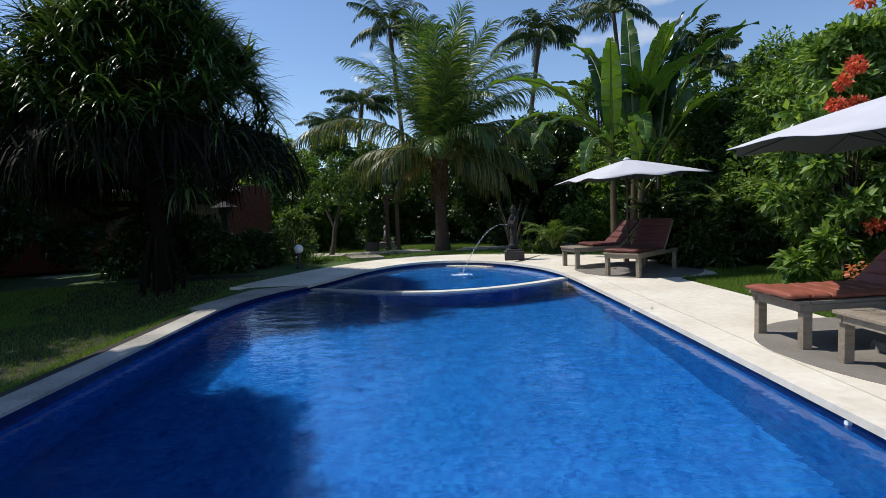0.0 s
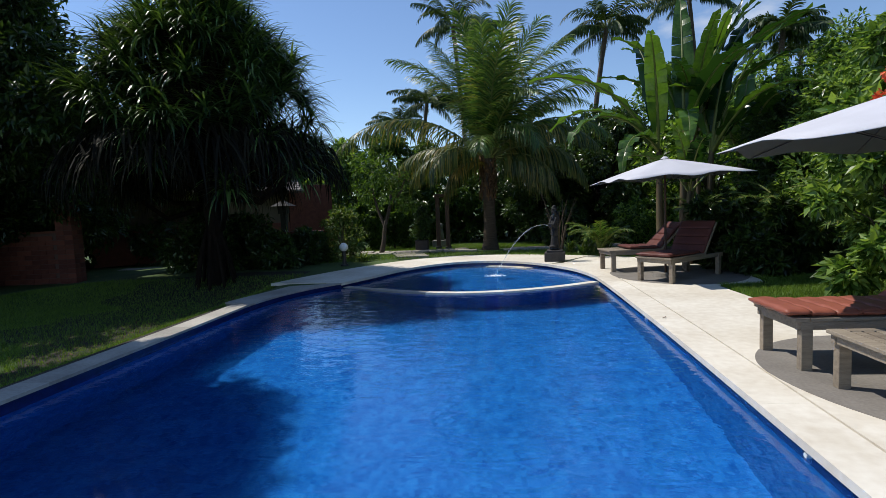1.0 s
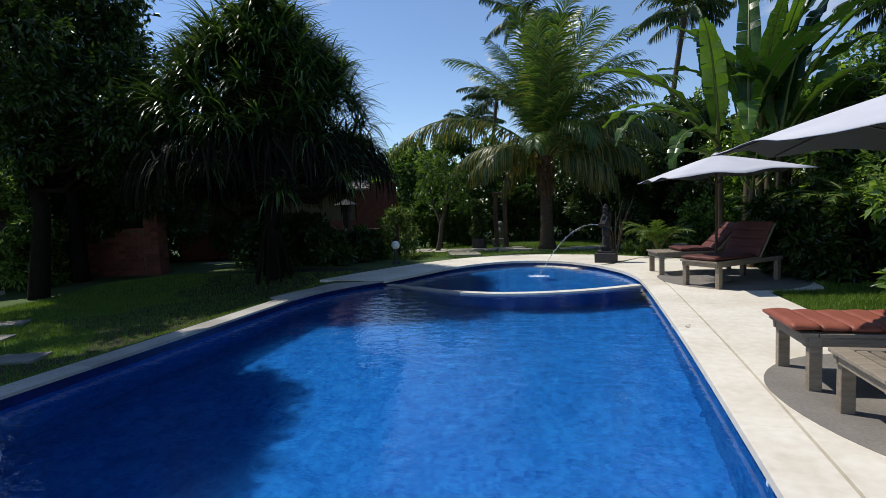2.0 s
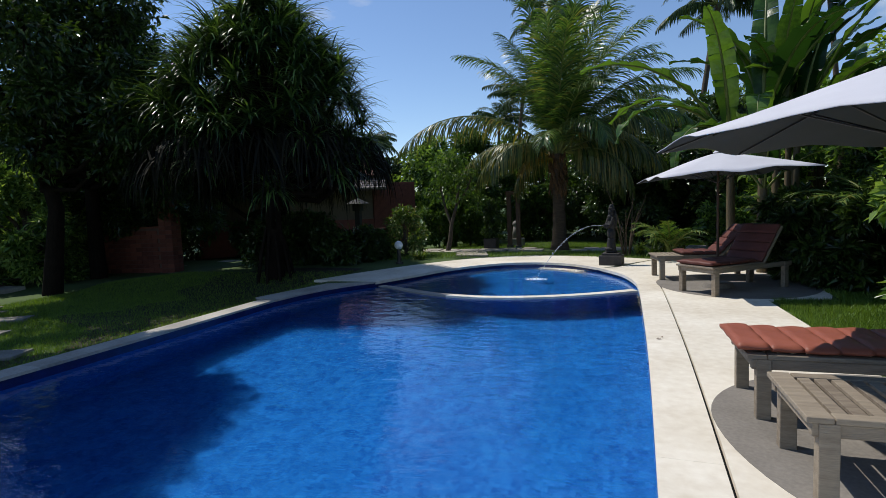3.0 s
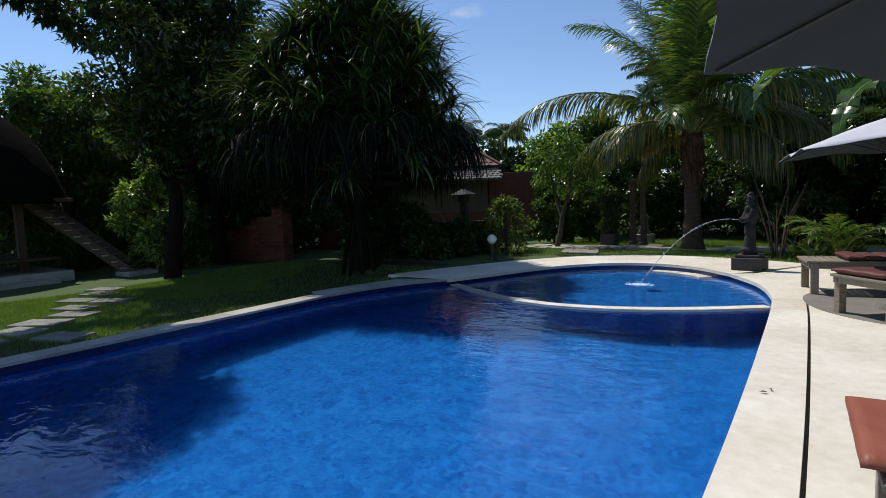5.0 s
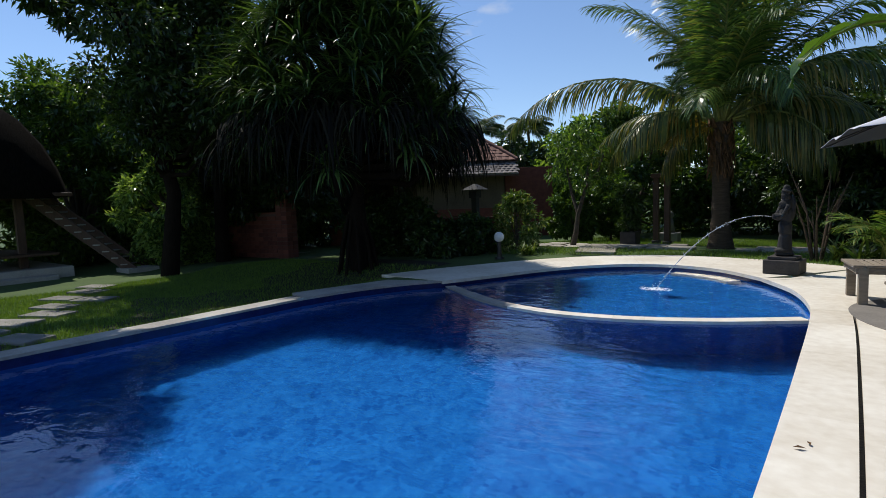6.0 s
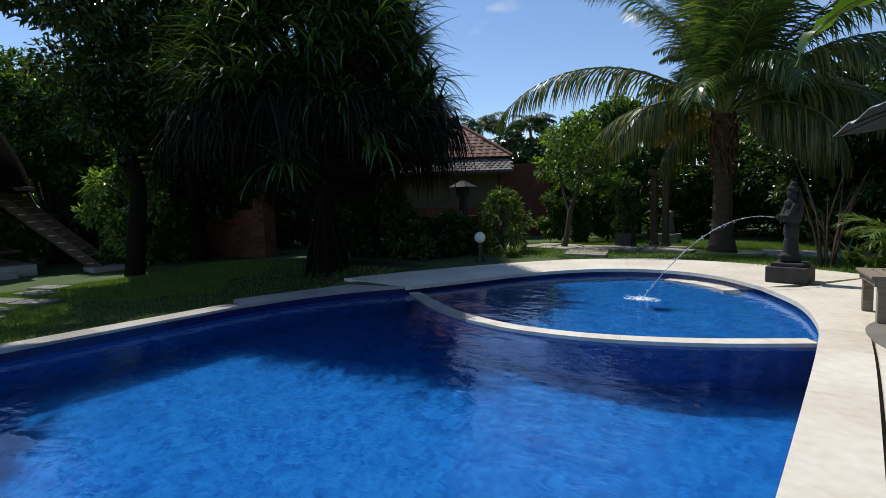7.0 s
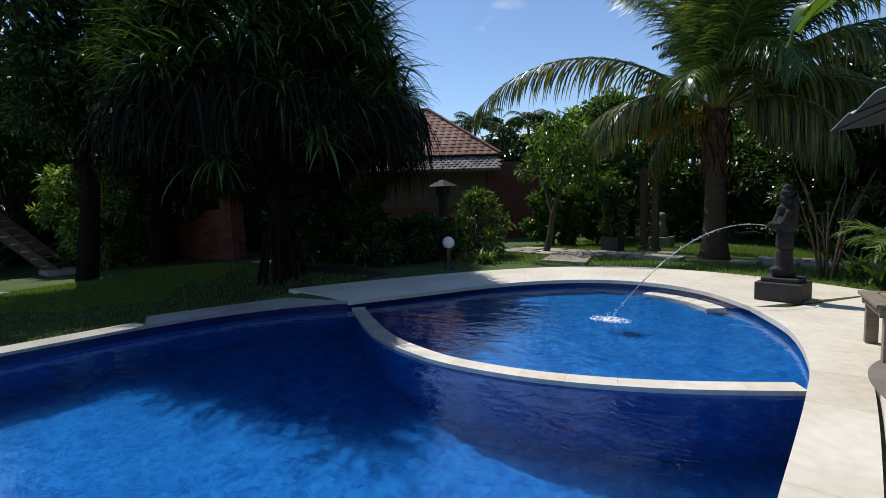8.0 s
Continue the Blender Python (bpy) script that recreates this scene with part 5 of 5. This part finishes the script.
bare = thing("bare_shrub", "leafless pale branching shrub behind the fountain", "shrub", pose(2.55, 18.7, -0.04))
rb = random.Random(3)
for k in range(7):
    a, ln = k * 0.9 + rb.uniform(-0.2, 0.2), rb.uniform(1.3, 2.3)
    p0, p1, p2 = (0.08 * math.cos(a), 0.08 * math.sin(a), 0), (0.25 * math.cos(a), 0.25 * math.sin(a), ln * 0.5), (0.6 * math.cos(a + 0.4), 0.6 * math.sin(a + 0.4), ln)
    br = tubes("branch", [([p0, p1, p2], [0.028, 0.020, 0.006])], PALM_BARK, bare, sides=6)
    tubes("twig", [([p1, (p1[0] * 2.0, p1[1] * 2.0 + 0.1, ln * 0.78)], [0.014, 0.005])], PALM_BARK, br, sides=5)

# wooden gate frame and planter by the path
gate = thing("gate_frame", "brown wooden gate posts beside the path", "gate", pose(-1.65, 22.9, -0.15))
for dx, dy in ((-0.32, 0.25), (0.12, -0.1)):
    boxed("post", (dx - 0.085, dx + 0.085, dy - 0.085, dy + 0.085, 0, 2.35), WOOD_DARK, gate, bevel=0.012)
    boxed("foot", (dx - 0.12, dx + 0.12, dy - 0.12, dy + 0.12, 0, 0.16), PLINTH, gate, bevel=0.012)
boxed("beam", (-0.42, 0.22, 0.0, 0.14, 2.20, 2.34), WOOD_DARK, gate, bevel=0.01)
pot = thing("planter", "square dark stone planter beside the gate", "planter", pose(-2.55, 22.3, -0.15))
boxed("box", (-0.25, 0.25, -0.25, 0.25, 0, 0.5), PLINTH, pot, bevel=0.02)
V, F = clump_leaves([(0, 0, 0.8), (0.1, 0, 1.3), (-0.1, 0.1, 1.8)], [0.35, 0.4, 0.35], 420, 0.16, 0.4)
raw("leaves", V, F, L_DARK, pot)
sl = thing("stone_figure", "small pale weathered stone garden ornament on a base", "garden ornament", pose(-2.2, 25.6, -0.25))
boxed("base", (-0.35, 0.35, -0.25, 0.25, 0, 0.35), STEP_STONE, sl, bevel=0.03)
bm = bmesh.new()
bmesh.ops.create_cone(bm, segments=14, radius1=0.2, radius2=0.12, depth=0.6, cap_ends=True, matrix=Matrix.Translation((0, 0, 0.64)))
bmesh.ops.create_uvsphere(bm, u_segments=14, v_segments=10, radius=0.16, matrix=Matrix.Translation((0, 0, 1.0)))
part("ornament", bm, STEP_STONE, sl, smooth=True)

# paths behind the terrace
path = thing("garden_path", "irregular pale stone paving path across the lawn", "path", kind="structure")
rp = random.Random(11)
for row in range(3):
    x = -5.2
    while x < 8.5:
        w = rp.uniform(0.5, 0.95)
        y0 = 20.35 + 0.62 * row + 0.10 * x * 0.3 + rp.uniform(-0.02, 0.02)
        pts = [(x + rp.uniform(0, 0.05), y0 + rp.uniform(0, 0.05)), (x + w - rp.uniform(0.03, 0.08), y0 + rp.uniform(0, 0.05)), (x + w - rp.uniform(0.03, 0.08), y0 + 0.58 - rp.uniform(0, 0.05)), (x + rp.uniform(0, 0.05), y0 + 0.58 - rp.uniform(0, 0.05))]
        z = float(ground_z(np.array(x), np.array(y0 + 0.3)))
        if not -0.9 < x < 0.7:
            part("paving_stone", plate(bmesh.new(), pts, z - 0.05, z + 0.05), PATH_STONE, path)
        x += w
for k in range(5):
    y0 = 18.75 + 0.36 * k
    x0 = -2.9 - 0.12 * k
    z = float(ground_z(np.array(x0), np.array(y0)))
    part("paving_stone", plate(bmesh.new(), [(x0, y0), (x0 + 1.1, y0), (x0 + 1.05, y0 + 0.33), (x0 - 0.05, y0 + 0.33)], z - 0.05, z + 0.045), PATH_STONE, path)
far_path = thing("side_path", "pale path glimpsed behind the planting", "path", kind="structure")
for k in range(12):
    part("paving_stone", plate(bmesh.new(), [(9.0 + 0.9 * k, 19.8 - 0.35 * k), (9.88 + 0.9 * k, 19.5 - 0.35 * k), (9.88 + 0.9 * k, 20.9 - 0.35 * k), (9.0 + 0.9 * k, 21.2 - 0.35 * k)], -0.08, 0.02), PATH_STONE, far_path)
# stepping stones on the side lawn
for x, y, w, d, a in ((-7.1, 7.44, 0.85, 0.5, 22), (-8.2, 7.15, 0.85, 0.5, 14), (-8.75, 7.65, 0.95, 0.55, 30), (-9.2, 8.35, 0.9, 0.5, 26), (-10.1, 8.7, 0.9, 0.5, 20), (-10.3, 9.5, 0.85, 0.5, 34), (-11.2, 9.15, 0.9, 0.5, 24), (-11.9, 9.9, 0.9, 0.55, 16), (-7.9, 6.5, 0.9, 0.5, 12), (-9.4, 6.7, 0.9, 0.5, 20), (-12.9, 10.4, 0.9, 0.5, 24)):
    z = float(ground_z(np.array(x), np.array(y)))
    ob = part("stepping_stone", box(bmesh.new(), -w / 2, w / 2, -d / 2, d / 2, -0.06, 0.06, 0.018), STEP_STONE)
    ob.matrix_world = pose(x, y, z, 0, 0, a)
    tagged(ob, "flat rectangular grey stepping stone in the lawn", "stepping stone", "stepping stones")

# terrace glimpsed through the opening beside the wall
t = thing("side_terrace", "pale sunlit paving seen through the garden opening", "paving", kind="structure")
for r in range(5):
    for k in range(5):
        x, y = -15.2 + 0.62 * k + 0.1 * r, 18.1 + 0.62 * r
        part("paving_stone", plate(bmesh.new(), [(x, y), (x + 0.59, y + 0.02), (x + 0.60, y + 0.59), (x + 0.01, y + 0.60)], -0.5, -0.34), PATH_STONE, t)
tree("flowering_shrub", "shrub with scarlet flowers behind the brick wall", (-22.0, 19.6, -0.4), 2.6, 1.1, L_MID, 200, 16, 0.2, 0.5, 0.05, 0.2, "shrub")
fl = thing("scarlet_flower", "scarlet flower spike behind the brick wall", "flower", pose(-19.9, 18.2, -0.4))
tubes("stem", [([(0, 0, 0), (0.03, 0, 1.1), (0, 0, 2.0)], [0.03, 0.025, 0.015])], STALK, fl, sides=6)
V, F = clump_leaves([(0, 0, 1.95), (0, 0, 2.15), (0, 0, 2.32)], [0.17, 0.13, 0.07], 60, 0.16, 0.5, 0.8, 0.4)
raw("bloom", V, F, FLOWER, fl)

# raised garden pavilion: stone base, posts and a steep rounded thatch loft with a stair
pav = thing("garden_pavilion", "raised wooden pavilion with dark thatch roof and stair", "pavilion", pose(-19.0, 10.5, -0.45))
boxed("base_step", (-1.6, 2.75, -2.6, 0.0, 0.0, 0.16), LIME_DARK, pav, "pale stone base step", bevel=0.02)
boxed("base", (-3.4, 2.1, -4.6, 0.6, 0.0, 0.36), LIME_DARK, pav, "pale stone base slab", bevel=0.02)
for x in (-2.4, 1.2):
    for y in (-3.9, -0.5):
        boxed("post", (x - 0.11, x + 0.11, y - 0.11, y + 0.11, 0.36, 2.75), WOOD_DARK, pav, bevel=0.01)
boxed("bench", (-2.6, 1.9, -4.0, 0.3, 0.75, 0.83), WOOD_DARK, pav, "dark wooden sitting platform", bevel=0.01)
boxed("loft_floor", (-2.9, 2.3, -4.4, 0.7, 2.62, 2.74), WOOD_DARK, pav, bevel=0.01)
V, F = [], []
prof = [(2.78, 2.60), (2.72, 2.85), (2.55, 3.5), (2.25, 4.3), (1.75, 5.1), (1.0, 5.8), (0.12, 6.2)]
for r, z in prof:
    for k in range(24):
        a = 2 * math.pi * k / 24
        q = r * (abs(math.cos(a)) ** 5 + abs(math.sin(a)) ** 5) ** -0.2
        V.append((-0.25 + q * math.cos(a) + 0.05 * math.sin(k * 7 + z * 9), -1.85 + q * math.sin(a), z + 0.06 * math.sin(k * 5.3)))
for i in range(len(prof) - 1):
    for k in range(24):
        F.append((i * 24 + k, i * 24 + (k + 1) % 24, (i + 1) * 24 + (k + 1) % 24, (i + 1) * 24 + k))
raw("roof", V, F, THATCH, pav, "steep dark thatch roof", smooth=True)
st0, st1 = Vector((2.65, 2.25, 0.12)), Vector((0.35, 0.1, 2.75))
d = st1 - st0
along = Matrix.Translation(st0) @ d.to_track_quat("X", "Z").to_matrix().to_4x4()
for s in (-0.38, 0.38):
    boxed("stringer", (-0.15, d.length, s - 0.035, s + 0.035, -0.16, 0.18), WOOD_DARK, pav, "dark weathered stair plank", bevel=0.008, m=along)
for k in range(11):
    c = st0 + d * ((k + 0.6) / 11.4)
    boxed("tread", (-0.11, 0.11, -0.46, 0.46, -0.02, 0.02), LIME_DARK, pav, "worn pale tread", bevel=0.004, m=Matrix.Translation(c + Vector((0, 0, 0.03))) @ Matrix.Rotation(math.atan2(d.y, d.x), 4, "Z"))
boxed("stair_foot", (2.3, 3.3, 1.75, 2.75, 0.0, 0.16), LIME_DARK, pav, "pale stone block at the stair foot", bevel=0.02)

# ---- grass ----
def grass(name, label, box_xy, n, h, keep):
    x0, x1, y0, y1 = box_xy
    x, y = x0 + (x1 - x0) * rng.random(n), y0 + (y1 - y0) * rng.random(n)
    ok = keep(x, y)
    x, y = x[ok], y[ok]
    P = np.stack([x, y, ground_z(x, y) - 0.005], -1)
    m = len(P)
    a = rng.random(m) * 6.283
    lean = rng.normal(size=(m, 2)) * 0.35
    hh = h * (0.5 + 0.9 * rng.random(m))
    S = np.stack([np.cos(a), np.sin(a), np.zeros(m)], -1) * 0.006
    T = P + np.stack([lean[:, 0] * hh, lean[:, 1] * hh, hh], -1)
    V = np.stack([P - S, P + S, T], 1).reshape(-1, 3)
    F = np.arange(3 * m).reshape(-1, 3)
    tagged(raw(name, V, F, GRASS), label, "grass", kind="stuff")


# dark sheet that paints the tree shade onto the lawn, with fallen leaves
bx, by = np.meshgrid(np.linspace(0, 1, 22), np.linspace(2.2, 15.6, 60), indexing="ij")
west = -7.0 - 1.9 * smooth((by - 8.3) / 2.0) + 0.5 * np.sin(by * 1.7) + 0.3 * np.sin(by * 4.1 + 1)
shade_x = west + (-4.44 - west) * bx
shade_x = np.where(by > 10.6, west + (-4.74 - west) * bx, shade_x)
shade_v = np.stack([shade_x, by, ground_z(shade_x, by) + 0.012], -1).reshape(-1, 3)
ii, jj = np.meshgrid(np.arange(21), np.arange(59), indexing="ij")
shade_f = np.stack([ii * 60 + jj, (ii + 1) * 60 + jj, (ii + 1) * 60 + jj + 1, ii * 60 + jj + 1], -1).reshape(-1, 4)
tagged(raw("lawn_shade_sheet", shade_v, shade_f, LAWN_SHADE, smooth=True), "dark sheet painting tree shade on the lawn", "ground", kind="structure")
n = 900
lx, ly = -7.2 + 2.4 * rng.random(n), 2.5 + 12.5 * rng.random(n)
V, F = leaf_arrays(np.stack([lx, ly, ground_z(lx, ly) + 0.022], -1), unit(np.stack([rng.normal(size=n), rng.normal(size=n), 0.15 * rng.normal(size=n)], -1)), np.tile((0.0, 0.0, 1.0), (n, 1)), 0.05 + 0.05 * rng.random(n), 0.02 + 0.02 * rng.random(n))
tagged(raw("leaf_litter", V, F, FIBRE), "scattered dry fallen leaves on the shaded lawn", "leaf litter", kind="stuff")

OUT_ALL = np.concatenate([offset(EDGE_LEFT, 0.36)[::-1], OUT_MID[::-1] * 1.0, OUT_BACK[::-1]])
grass("grass", "bright green lawn grass beside the deck", (4.70, 8.5, 6.9, 12.5), 90000, 0.07, lambda x, y: (x > 4.74 + 0.03 * np.sin(y * 9)) & (y > 7.0) & ((y < 11.6) | (x > 5.7)))
grass("grass", "lawn grass on the shaded side of the pool", (-13.0, -4.42, 3.5, 15.0), 150000, 0.07, lambda x, y: (x < -6.9 - 1.9 * smooth((y - 8.3) / 2.0) + 0.5 * np.sin(y * 1.7) + 0.3 * np.sin(y * 4.1 + 1)) | ((rng.random(len(x)) < 0.6) & (x < -4.7)))
grass("grass", "green lawn grass behind the terrace", (-6.0, 9.0, 16.3, 27.0), 90000, 0.08, lambda x, y: (((x + 0.6) / 4.1) ** 2 + ((y - 14.5) / 4.35) ** 2 > 1.0) & (x < 4.5 + (y - 16) * 0.8) & ((y < 20.2) | (y > 22.4)) & ((x > 3.3 - (17.5 - y) * 3) | (y > 17.9)) & ~((x > 1.5) & (y < 17.6 - 0.7 * np.maximum(0, x - 3.3))))
